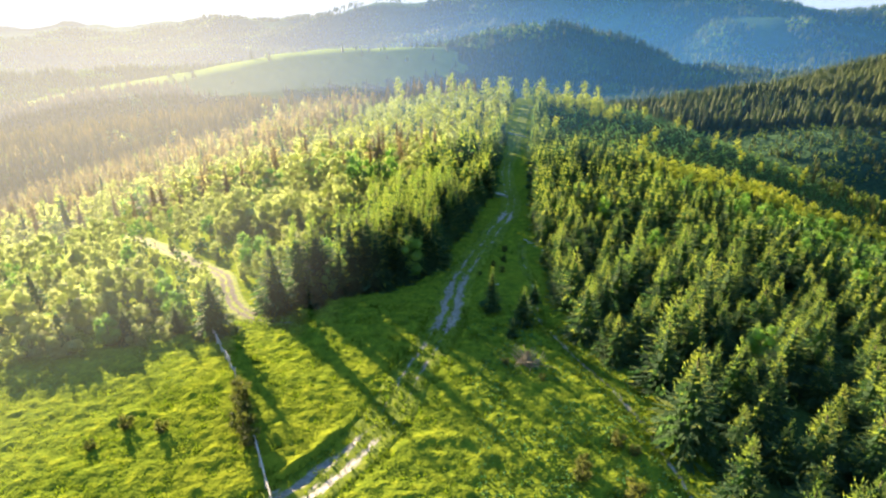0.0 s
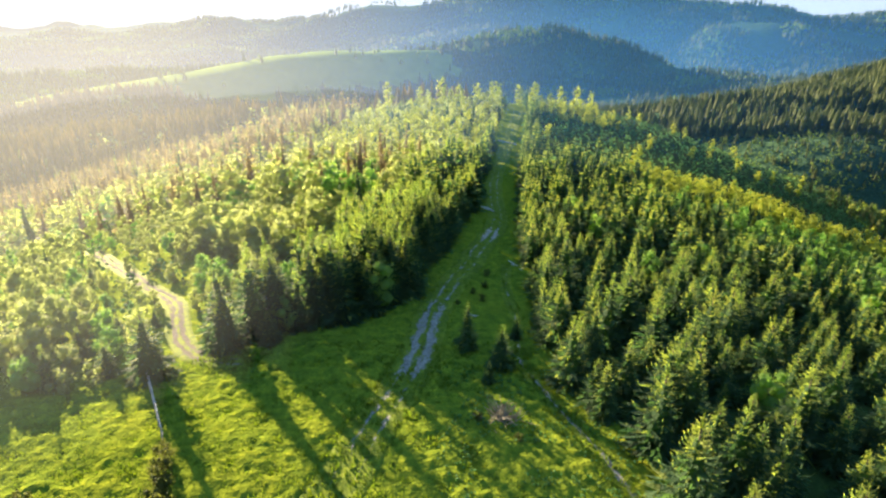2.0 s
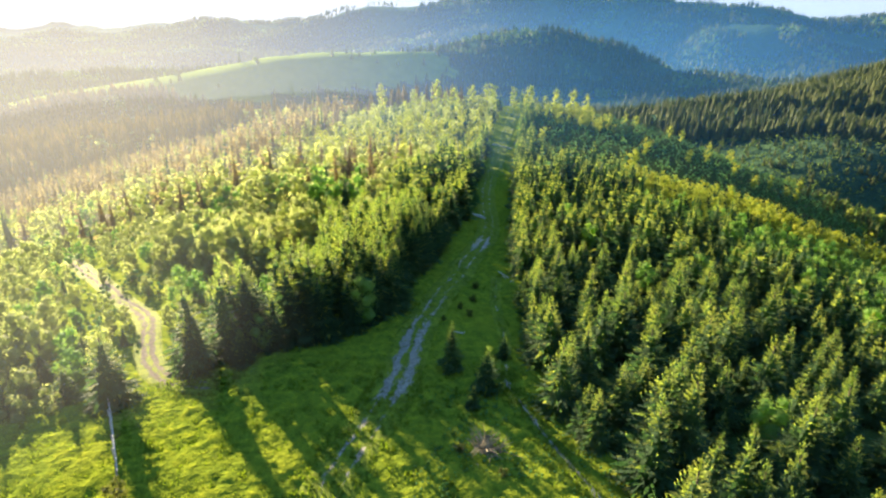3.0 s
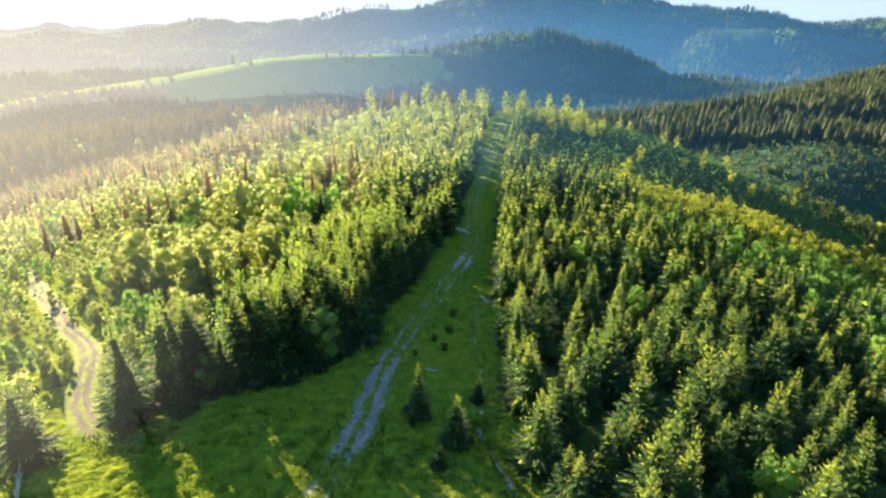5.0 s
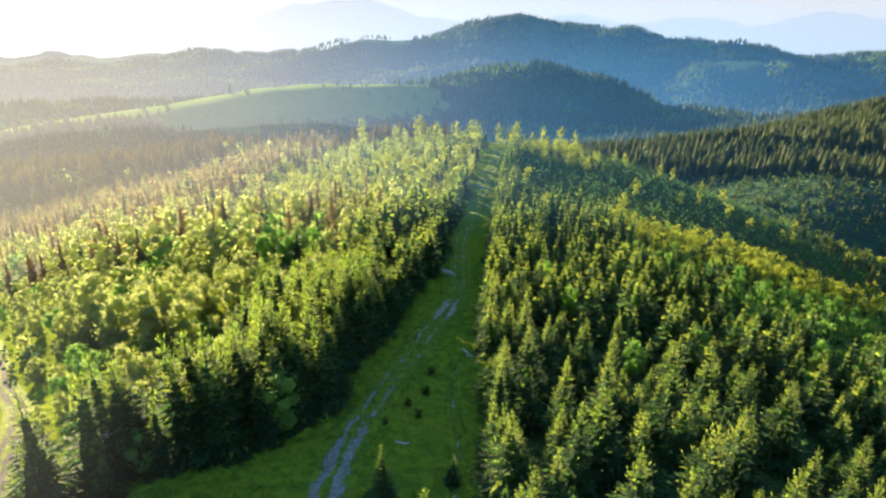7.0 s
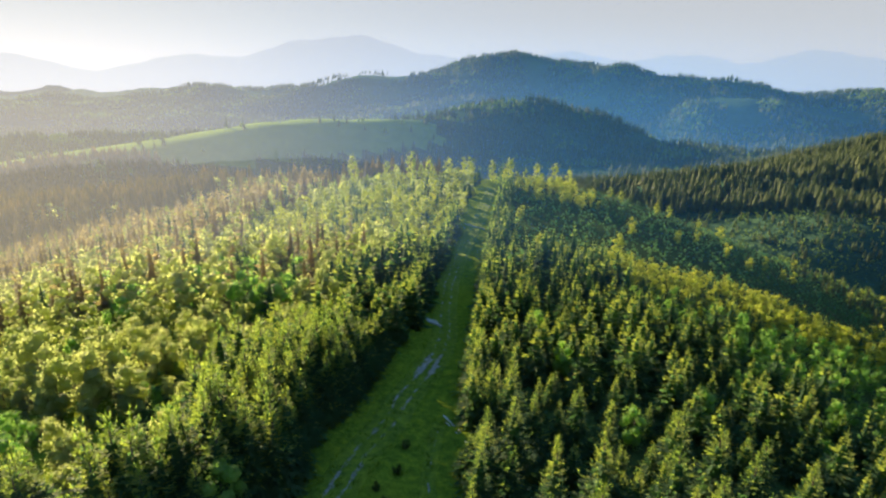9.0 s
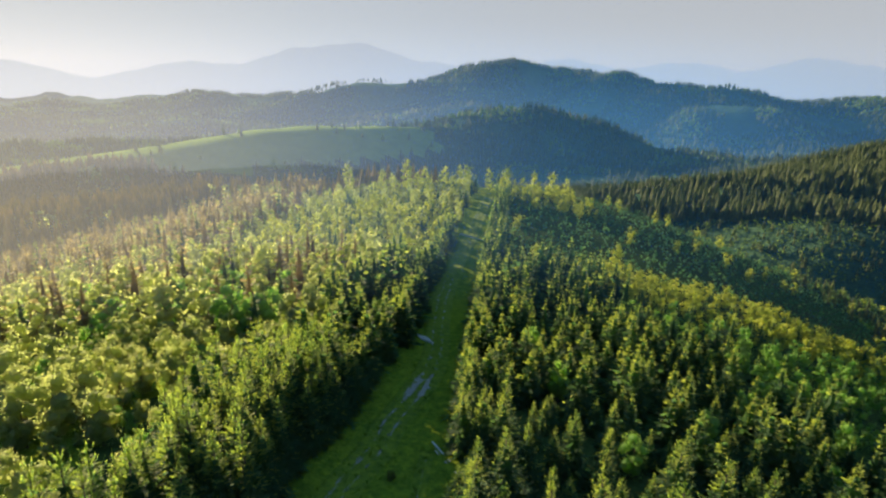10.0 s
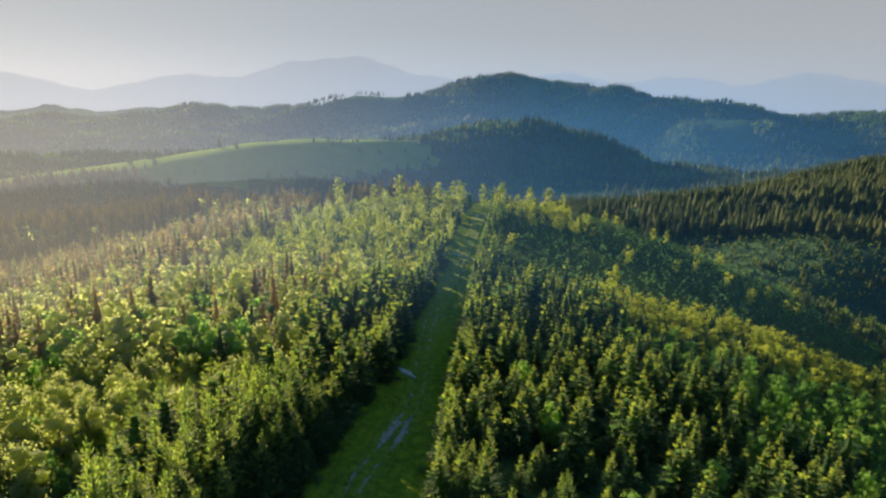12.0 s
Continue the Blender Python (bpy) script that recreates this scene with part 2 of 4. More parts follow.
def build_ground():
    ahead = np.radians(np.concatenate([np.linspace(-60, 60, 270), np.linspace(66, 294, 39)]))
    r = np.concatenate([np.linspace(0.01, 20, 10), np.geomspace(22, 4900, 200)])
    A, R = np.meshgrid(ahead, r)
    X, Y = 5 + R * np.sin(A), 15 + R * np.cos(A)
    V = np.stack([X, Y, height(X, Y)], -1).reshape(-1, 3)
    na, nr = len(ahead), len(r)
    i, j = np.meshgrid(np.arange(na), np.arange(nr - 1))
    a, b = (j * na + i).ravel(), (j * na + (i + 1) % na).ravel()
    Q = np.stack([a, b, b + na, a + na], -1)[:, ::-1]
    mid = V[Q].mean(1)
    x, y = mid[:, 0], mid[:, 1]
    u = x - 0.16 * (y - 60)
    wob = 3 * np.sin(x * 0.31 + 2 * np.sin(y * 0.23)) + 8 * np.sin(x * 0.05 + y * 0.07)
    far = (y > 320 + wob) | (u < -165 + wob) | (u > 150 + wob)
    # reaches past the spruces to paint the shaded ground of the shrub slope
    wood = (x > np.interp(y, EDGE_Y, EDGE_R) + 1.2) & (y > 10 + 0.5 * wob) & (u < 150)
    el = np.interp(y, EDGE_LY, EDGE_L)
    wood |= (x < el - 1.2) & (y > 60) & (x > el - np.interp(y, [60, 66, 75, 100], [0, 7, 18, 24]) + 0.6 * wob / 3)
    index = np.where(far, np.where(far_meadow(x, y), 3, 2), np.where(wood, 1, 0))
    me = put_mesh("ground", V, Q, [GRASS, SHADED_WOOD_FLOOR, FAR_WOOD, FAR_MEADOW], index, smooth=True)
    tagged(new("ground", me), "grassy mountain ridge falling to wooded valleys and hills", "ground", kind="structure")


build_ground()


def backdrop(name, peaks, colour, strength, label):
    """Plain mountains on the horizon, their haze painted as an even glow: x, y, top z, half-width each."""
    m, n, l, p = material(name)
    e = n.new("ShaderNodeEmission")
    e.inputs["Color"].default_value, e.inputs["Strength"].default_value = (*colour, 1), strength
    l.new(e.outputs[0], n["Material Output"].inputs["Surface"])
    x0, x1 = min(q[0] - 2.5 * q[3] for q in peaks), max(q[0] + 2.5 * q[3] for q in peaks)
    y0, y1 = min(q[1] for q in peaks) - 420, max(q[1] for q in peaks) + 420
    X, Y = np.meshgrid(np.linspace(x0, x1, 120), np.linspace(y0, y1, 40))
    Z = np.zeros_like(X)
    for cx, cy, top, w in peaks:
        Z = Z + ((top - FLOOR + 38) * np.exp(-0.5 * (((X - cx) / w) ** 2 + ((Y - cy) / 200) ** 2)) * (1 + 0.03 * np.sin(X / 83 + cy) + 0.015 * np.sin(X / 31))) ** 3
    Z = FLOOR - 50 + Z ** (1 / 3)
    i, j = np.meshgrid(np.arange(119), np.arange(39))
    a = (j * 120 + i).ravel()
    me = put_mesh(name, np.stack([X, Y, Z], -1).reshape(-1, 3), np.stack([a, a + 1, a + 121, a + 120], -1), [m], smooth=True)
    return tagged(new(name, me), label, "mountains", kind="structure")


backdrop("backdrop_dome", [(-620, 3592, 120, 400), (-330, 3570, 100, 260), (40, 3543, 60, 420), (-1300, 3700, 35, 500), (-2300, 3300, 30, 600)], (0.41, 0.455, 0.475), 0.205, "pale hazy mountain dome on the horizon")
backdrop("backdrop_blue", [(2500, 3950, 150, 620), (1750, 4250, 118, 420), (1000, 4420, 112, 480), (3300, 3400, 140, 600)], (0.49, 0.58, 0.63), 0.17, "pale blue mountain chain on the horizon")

# ---- painted haze and glare: thin translucent sheets, each letting most of the light through ----
def haze_sheet(radius, top, low, share, east, foot=None, sides=(0.4, -0.24)):
    """A standing sheet that paints haze or glare: thickest below low, gone at top; east is what is left of it away from
    the sun; it hangs above foot.
    """
    m, n, l, p = material("painted_haze")
    sep = n.new("ShaderNodeSeparateXYZ")
    l.new(n.new("ShaderNodeNewGeometry").outputs["Position"], sep.inputs[0])

    def fade(socket, a, b, lo, hi):
        q = n.new("ShaderNodeMapRange")
        q.interpolation_type = "SMOOTHSTEP"
        for key, v in (("From Min", a), ("From Max", b), ("To Min", lo), ("To Max", hi)):
            q.inputs[key].default_value = v
        l.new(sep.outputs[socket], q.inputs["Value"])
        return q.outputs[0]

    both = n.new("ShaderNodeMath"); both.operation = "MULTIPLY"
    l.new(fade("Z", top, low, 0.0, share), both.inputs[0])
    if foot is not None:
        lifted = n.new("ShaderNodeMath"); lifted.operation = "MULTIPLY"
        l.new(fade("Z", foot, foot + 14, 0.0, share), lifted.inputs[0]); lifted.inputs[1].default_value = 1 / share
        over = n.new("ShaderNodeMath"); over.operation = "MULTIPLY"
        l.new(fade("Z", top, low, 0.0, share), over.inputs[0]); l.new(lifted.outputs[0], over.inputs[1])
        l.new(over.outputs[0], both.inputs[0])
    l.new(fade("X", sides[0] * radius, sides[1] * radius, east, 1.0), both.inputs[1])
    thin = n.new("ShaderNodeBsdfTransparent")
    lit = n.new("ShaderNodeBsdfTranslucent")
    # scattered light painted into the colour: whiter towards the sun, bluer away from it
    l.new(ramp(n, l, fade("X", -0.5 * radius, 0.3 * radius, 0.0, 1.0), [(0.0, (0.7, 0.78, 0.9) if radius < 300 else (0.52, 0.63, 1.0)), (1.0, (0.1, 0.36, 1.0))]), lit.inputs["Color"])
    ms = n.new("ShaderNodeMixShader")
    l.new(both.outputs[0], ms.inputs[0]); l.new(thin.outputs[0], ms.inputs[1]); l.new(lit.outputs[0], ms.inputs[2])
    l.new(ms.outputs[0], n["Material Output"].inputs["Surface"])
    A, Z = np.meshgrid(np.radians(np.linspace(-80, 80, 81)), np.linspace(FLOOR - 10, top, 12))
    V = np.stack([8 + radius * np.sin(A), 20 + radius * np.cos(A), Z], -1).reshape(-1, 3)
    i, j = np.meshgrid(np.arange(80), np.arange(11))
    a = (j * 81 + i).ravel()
    me = put_mesh("haze_sheet", V, np.stack([a, a + 1, a + 82, a + 81], -1), [m], smooth=True)
    tagged(new("haze_sheet", me), "thin translucent sheet painting sunlit haze and glare", "haze", kind="structure")


# the nearest three rings are added for glare over the slope
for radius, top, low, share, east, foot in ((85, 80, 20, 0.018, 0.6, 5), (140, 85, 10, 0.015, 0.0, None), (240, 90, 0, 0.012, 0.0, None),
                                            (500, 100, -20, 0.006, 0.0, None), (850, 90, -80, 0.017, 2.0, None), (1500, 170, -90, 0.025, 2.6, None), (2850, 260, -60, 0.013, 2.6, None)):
    haze_sheet(radius, top, low, share, east, foot)
haze_sheet(38, 75, 24, 0.013, 0.0, 1, (-0.12, -0.55))          # added veil of glare, over the birches by the road only

# ---- tree shapes ----
def spruce_shape(rng, h=7.0, r=1.9, whorls=16, per=9, fork=2, droop=0.3, bare=0.04, sparse=0.0, core=0.45, rag=0.0):
    """Verts, triangles and material slots of a spruce crown: whorls of drooping forked sprays, with fresh shoots at
    their ends and sunlight painted on the top as a lighter slot.
    """
    V, T, I = [], [], []

    def spray(a, c, width, slot):
        axis = (c - a) / np.linalg.norm(c - a)
        flat = np.cross(axis, np.array([0, 0, 1.0]))
        flat /= np.linalg.norm(flat) + 1e-6
        turn = rng.uniform(-0.65, 0.65)
        side = flat * math.cos(turn) + np.cross(axis, flat) * math.sin(turn)
        m = a + (c - a) * rng.uniform(0.4, 0.6)
        n0 = len(V)
        V.extend([a, m + side * width, c, m - side * width + np.array([0, 0, -0.3 * width])])
        T.extend([(n0, n0 + 1, n0 + 3), (n0 + 1, n0 + 2, n0 + 3)])
        I.extend([slot[0], slot[1]])

    if core:
        sides, rings = (6, 4) if fork else (5, 3)
        for k in range(rings + 1):
            g = k / rings
            for s in range(sides):
                a = 2 * math.pi * (s + 0.5 * (k % 2)) / sides
                q = (core * r * (1 - 0.82 * g)) * rng.uniform(0.45, 1.2)
                V.append(np.array([q * math.cos(a), q * math.sin(a), h * (bare + 0.02 + (0.78 - bare) * g)]))
        for k in range(rings):
            for s in range(sides):
                p, q = k * sides + s, k * sides + (s + 1) % sides
                T.extend([(p, q, q + sides), (p, q + sides, p + sides)])
                I.extend([0, 0])
    for k in range(whorls):
        f = max(0.0, (k + rng.uniform(-0.3, 0.3)) / whorls)
        z = h * (bare + (1 - bare) * f)
        reach = r * (1 - f) ** (1.05 - 0.4 * rag) * rng.uniform(0.85 - 0.3 * rag, 1.1 + 0.2 * rag) + 0.1
        count = max(4, round(per * (1 - 0.45 * f)))
        for b in range(count):
            if rng.uniform() < sparse:
                continue
            ang = 2 * math.pi * (b + 0.5 * (k % 2) + rng.uniform(-0.35, 0.35)) / count
            ln = reach * rng.uniform(0.65 - 0.3 * rag, 1.18 + 0.35 * rag)
            rise = ln * (0.6 * f - droop * (1 - f) * rng.uniform(0.4, 1.4))
            out = np.array([math.cos(ang), math.sin(ang), 0])
            a = np.array([0, 0, z + 0.1]) + out * ln * 0.08
            c = np.array([0, 0, z + 0.1 + rise]) + out * ln
            # upper sprays go lighter, painting the sun that catches the tops
            young = f > 0.62
            if fork > 2 and rng.uniform() < 0.55:
                up = c + np.array([0, 0, rng.uniform(0.18, 0.42)]) + out * 0.08
                spray(c - (c - a) * 0.12, up, 0.04, (0, 1) if f > 0.35 else (0, 0))
            spray(a, c, ln * (0.19 if not fork else 0.12 if fork < 4 else 0.06) + 0.03, (1, 1) if young else (0, 1) if rng.uniform() < 0.5 * f else (0, 0))
            if fork:
                for sg, at, share in ((-1, 0.3, 0.55), (1, 0.42, 0.5), (-1, 0.6, 0.34), (1, 0.12, 0.5))[:min(fork, 3)]:
                    t = ang + sg * rng.uniform(0.45, 0.8)
                    s0 = a + (c - a) * (at + rng.uniform(-0.06, 0.06))
                    s1 = s0 + np.array([math.cos(t), math.sin(t), 0]) * ln * share * rng.uniform(0.8, 1.15) + np.array([0, 0, rise * 0.35 - 0.07 * ln])
                    spray(s0, s1, ln * (0.095 if fork < 4 else 0.05) + 0.02, (1, 1) if young else (0, 1) if rng.uniform() < 0.5 * f else (0, 0))
    n0 = len(V)
    for q in range(3):
        a = 2 * math.pi * q / 3
        V.append(np.array([0.05 * math.cos(a), 0.05 * math.sin(a), h * 0.9]))
    V.append(np.array([0, 0, h * 1.08]))
    T.extend([(n0, n0 + 1, n0 + 3), (n0 + 1, n0 + 2, n0 + 3), (n0 + 2, n0, n0 + 3)])
    return np.array(V), np.array(T), np.array(I + [1, 1, 1])


def trunk_shape(h, r0, r1, sides=7, lean=(0, 0), rings=4):
    V, T = [], []
    for k in range(rings + 1):
        f = k / rings
        r = r0 + (r1 - r0) * f
        for s in range(sides):
            a = 2 * math.pi * s / sides
            V.append((r * math.cos(a) + lean[0] * f * f, r * math.sin(a) + lean[1] * f * f, h * f - 0.25 * (k == 0)))
    for k in range(rings):
        for s in range(sides):
            a, b = k * sides + s, k * sides + (s + 1) % sides
            T += [(a, b, b + sides), (a, b + sides, a + sides)]
    return np.array(V), np.array(T)


def limb_shape(p, q, r0, r1, sides=5):
    V, T = trunk_shape((Vector(q) - Vector(p)).length, r0, r1, sides, rings=2)
    m = (Vector(q) - Vector(p)).to_track_quat("Z", "Y").to_matrix()
    return V @ np.array(m).T + np.array(p), T


def clump(rng, c, size):
    """An uneven rounded clump of twenty faces."""
    g = (1 + 5 ** 0.5) / 2
    V = [np.array(v, float) / math.hypot(1, g) for v in ((-1, g, 0), (1, g, 0), (-1, -g, 0), (1, -g, 0), (0, -1, g), (0, 1, g), (0, -1, -g), (0, 1, -g), (g, 0, -1), (g, 0, 1), (-g, 0, -1), (-g, 0, 1))]
    T = [(0, 11, 5), (0, 5, 1), (0, 1, 7), (0, 7, 10), (0, 10, 11), (1, 5, 9), (5, 11, 4), (11, 10, 2), (10, 7, 6), (7, 1, 8),
         (3, 9, 4), (3, 4, 2), (3, 2, 6), (3, 6, 8), (3, 8, 9), (4, 9, 5), (2, 4, 11), (6, 2, 10), (8, 6, 7), (9, 8, 1)]
    return [c + v * size * rng.uniform(0.78, 1.15) * np.array([1, 1, 0.9]) for v in V], T


def leaf_shape(rng, h=5.0, r=1.7, lobes=9, leaves=75, size=0.34, low=0.25, slim=1.0, solid=0.55, plump=1.0):
    """Crown of leaves over uneven clumps."""
    V, T = [], []
    cs = []
    for k in range(lobes):
        f = low + (0.92 - low) * (k + rng.uniform(0.2, 0.8)) / lobes
        wide = r * math.sin(math.pi * min(1, max(0.06, (f - low * 0.6) / (1.02 - low * 0.6)))) ** 0.7
        a = 2.4 * k + rng.uniform(-0.5, 0.5)
        d = wide * rng.uniform(0.3, 0.75) / plump
        cs.append((np.array([d * math.cos(a), d * math.sin(a), h * f]), plump * r * rng.uniform(0.38, 0.58) * (1.2 - 0.5 * f)))
    for c, cr in cs:
        n0 = len(V)
        v, t = clump(rng, c, cr * solid)
        V += v
        T += [(n0 + p, n0 + q, n0 + e) for p, q, e in t]
        for _ in range(leaves):
            v = rng.normal(size=3); v /= np.linalg.norm(v)
            p = c + v * cr * rng.uniform(0.7, 1.15) * np.array([1, 1, 0.9 * slim])
            nrm = v + rng.normal(size=3) * 0.5; nrm /= np.linalg.norm(nrm)
            t1 = np.cross(nrm, rng.normal(size=3)); t1 /= np.linalg.norm(t1)
            t2 = np.cross(nrm, t1)
            s = size * rng.uniform(0.6, 1.25)
            n0 = len(V)
            V += [p - t1 * s * 0.5, p + t2 * s * 0.34, p + t1 * s * 0.55 - nrm * s * 0.12, p - t2 * s * 0.34]
            T += [(n0, n0 + 1, n0 + 2), (n0, n0 + 2, n0 + 3)]
    return np.array(V), np.array(T), cs


def far_spruce_shape(rng, h=14.0, r=2.4, tiers=3, sides=6):
    V, T = [], []
    for k in range(tiers):
        z0, z1 = h * (0.06 + 0.3 * k), h * 0.62 if k < tiers - 1 else h
        rr = r * (1 - 0.27 * k)
        n0 = len(V)
        for s in range(sides):
            a = 2 * math.pi * (s + 0.5 * k) / sides
            q = rr * rng.uniform(0.65, 1.15)
            V.append((q * math.cos(a), q * math.sin(a), z0 + rng.uniform(-0.4, 0.4)))
        V.append((0, 0, z1))
        T += [(n0 + s, n0 + (s + 1) % sides, n0 + sides) for s in range(sides)]
    return np.array(V), np.array(T)


def joined(pieces):
    """Several (verts, tris) in one."""
    V, T, n = [], [], 0
    for v, t in pieces:
        V.append(v); T.append(t + n); n += len(v)
    return np.concatenate(V), np.concatenate(T)


def scatter(name, shapes, places, mats, rng, label, category, part_index=None):
    """One object of many plants: places are rows of x, y, scale, stretch."""
    V, T, I, n = [], [], [], 0
    zs = height([p[0] for p in places], [p[1] for p in places])
    for (x, y, s, st), z in zip(places, zs):
        k = int(rng.integers(len(shapes)))
        v, t = shapes[k][:2]
        a = rng.uniform(0, 6.283)
        c, sn = math.cos(a), math.sin(a)
        w = np.empty_like(v)
        w[:, 0] = (v[:, 0] * c - v[:, 1] * sn) * s + x
        w[:, 1] = (v[:, 0] * sn + v[:, 1] * c) * s + y
        w[:, 2] = v[:, 2] * s * st + z - 0.05
        V.append(w); T.append(t + n); n += len(v)
        if len(shapes[k]) > 2:
            I.append(shapes[k][2])
    me = put_mesh(name, np.concatenate(V), np.concatenate(T), mats, np.concatenate(I) if I else None)
    return tagged(new(name, me), label, category, kind="stuff")


# ---- stands of trees ----
rng = np.random.default_rng(7)
ROAD = [(-18.0, 57.7), (-20.6, 58.6), (-23.0, 61.0), (-25.4, 64.6), (-27.2, 68.6), (-28.6, 72.6), (-32.4, 78.0), (-38.2, 83.6), (-46.0, 93.5), (-54.6, 104.1), (-65, 118), (-75, 131), (-93, 158)]


def road_gap(x, y):
    return min(math.hypot(x - a, y - b) for i in range(len(ROAD) - 1) for a, b in [
        (ROAD[i][0] + (ROAD[i + 1][0] - ROAD[i][0]) * f, ROAD[i][1] + (ROAD[i + 1][1] - ROAD[i][1]) * f) for f in (0, 0.33, 0.66, 1)])


def stand(x, y):
    """What grows at a place: kind and height, or None."""
    if y > 318 or y < 12:
        return None
    er, el = np.interp(y, EDGE_Y, EDGE_R), np.interp(y, EDGE_LY, EDGE_L)
    q = rng.uniform()
    tall = 1 + 0.35 * noise.noise(Vector((x / 9, y / 9, 5.0)))
    if x > er:
        d = x - er
        leafy = np.interp(y, [0, 60, 100, 150, 190, 230], [74, 74, 64, 42, 15, 6])
        if y > 262 and d < 40 and q > 0.6:
            return ("leaf", rng.uniform(3.0, 5.5))
        if y > 185 and d > 5:
            return ("shrub", rng.uniform(1.6, 3.2)) if q > 0.02 else ("leaf", 6)
        if d < leafy * rng.uniform(0.75, 1.15):
            if rng.uniform() < 0.1 and d > 2:
                return None
            return ("spruce", rng.uniform(4.6, 9.2) * tall) if q > (0.02 + 0.4 * (d / leafy) ** 4) * (d > 9) else ("leaf", rng.uniform(4, 6.2))
        return ("leaf", rng.uniform(3.0, 5.2)) if q > 0.12 else ("spruce", rng.uniform(4, 6))
    if y < 57:
        if x < -24 and y > 54 + (x + 24) * 0.2 and y > 36:
            return ("pale", rng.uniform(2.5, 4.5)) if q > 0.55 else ("leaf", rng.uniform(2.5, 4)) if q > 0.38 else ("spruce", rng.uniform(4, 6.5))
        return None
    if x < el:
        if road_gap(x, y) < 1.9 or math.hypot(x + 22.6, y - 66.5) < 4.2:
            return None
        d = el - x
        if x < -24 and y < 59 + (-24 - x) * 0.55:
            return ("pale", rng.uniform(3, 6.8)) if q > 0.66 else ("leaf", rng.uniform(3, 6.8)) if q > 0.48 else ("spruce", rng.uniform(4, 7.8)) if q > 0.2 else None
        if y > 165 + 0.2 * d and d < 70:
            if y > 225 and q > 0.72:
                return None
            return ("leaf" if q > 0.45 else "pale", rng.uniform(3.2, 6.2) * (1.5 if rng.uniform() < 0.12 else 1.0)) if q > 0.26 else ("spruce", rng.uniform(3.8, 7.2))
        if x < -9.5 and y < 68:
            return ("spruce", rng.uniform(6.8, 9.8)) if q > 0.15 else ("leaf", rng.uniform(3, 5))
        if d < 13 + 4 * math.sin(y * 0.15):
            return ("spruce", min(10.6, rng.uniform(7.8, 10.0) * tall * (1.0 + 0.12 * min(1.0, d / 6)))) if q > 0.1 else ("leaf", rng.uniform(4, 7))
        if y < 118 + 0.26 * max(0, d - 22):
            return ("pale", rng.uniform(3.0, 7.2)) if q > 0.4 else ("spruce", rng.uniform(3, 5.5)) if q > 0.36 else ("leaf", rng.uniform(2.5, 4.5)) if q > 0.2 else None
        if y < 175 + 0.2 * d:
            return ("tall", rng.uniform(8, 14)) if q > 0.66 else ("pale", rng.uniform(6, 11)) if q > 0.22 else ("leaf", rng.uniform(5, 9))
        return ("tall", rng.uniform(10, 16)) if q > 0.34 else ("pale", rng.uniform(6, 10)) if q > 0.06 else ("spruce", rng.uniform(6, 10))
    return None


found = {"spruce": [], "leaf": [], "pale": [], "shrub": [], "tall": []}
STEP = 3.5
for gy in np.arange(14, 318, STEP):
    half = 48 + 0.82 * gy
    for gx in np.arange(-half, half, STEP):
        x, y = gx + rng.uniform(-1.5, 1.5), gy + rng.uniform(-1.5, 1.5)
        w = stand(x, y)
        if w and -60 < x < -24 and y > 62 and w[0] != "tall":
            gap = road_gap(x, y)
            if gap < 1.9 or gap < 7 and rng.uniform() < 0.12:
                continue
            if gap < 11:
                w = (w[0], min(w[1], 2.0 + 0.3 * gap))
        if w and w[0] == "tall" and rng.uniform() < 0.12:
            continue
        if w:
            found[w[0]].append((x, y, w[1]))
for y in np.arange(60, 200, 2.4):
    x = float(np.interp(y, EDGE_LY, EDGE_L)) - rng.uniform(0.2, 2.4)
    found["spruce"].append((x, y, rng.uniform(6.5, 10.0) if y > 66 else rng.uniform(5.0, 7.2)))
for y in np.arange(63, 200, 2.8):
    found["spruce"].append((float(np.interp(y, EDGE_Y, EDGE_R)) + rng.uniform(0, 1.8), y, rng.uniform(4.5, 8)))
under = {"pale": [], "green": []}
for gy in np.arange(50, 190, 2.3):
    for gx in np.arange(-60 - 0.6 * gy, 4, 2.3):
        x, y = gx + rng.uniform(-1, 1), gy + rng.uniform(-1, 1)
        edge = float(np.interp(y, EDGE_LY, EDGE_L))
        open_side = x < -27 and y > 58 + (-27 - x) * 0.2 if y < 75 else x < edge - 20
        if open_side and road_gap(x, y) > 1.6 and rng.uniform() > 0.2:
            under["pale" if rng.uniform() < 0.6 else "green"].append((x, y, rng.uniform(0.7, 2.3)))
# trees that stand apart, and the taller ones on the crest
found["spruce"] += [(5.5, 61.2, 5.6), (8.6, 57.6, 5.0), (7.2, 54.6, 2.6), (-23.6, 54.6, 7.6), (-14.5, 61.2, 4.0), (10.9, 64.5, 3.0), (14.6, 55.0, 7.5), (19.0, 38.2, 9.3)]
found["spruce"] += [(-9.5 + 0.62 * k + 1.6 * math.sin(5.0 * k), 70 + 1.5 * k, 9.6 + 1.3 * math.sin(2.7 * k)) for k in range(12)]
for k in range(39):
    y = 64 + 1.05 * k
    found["spruce"].append((float(np.interp(y, EDGE_LY, EDGE_L)) - rng.uniform(2.5, 8.0), y, rng.uniform(9.3, 11.0)))
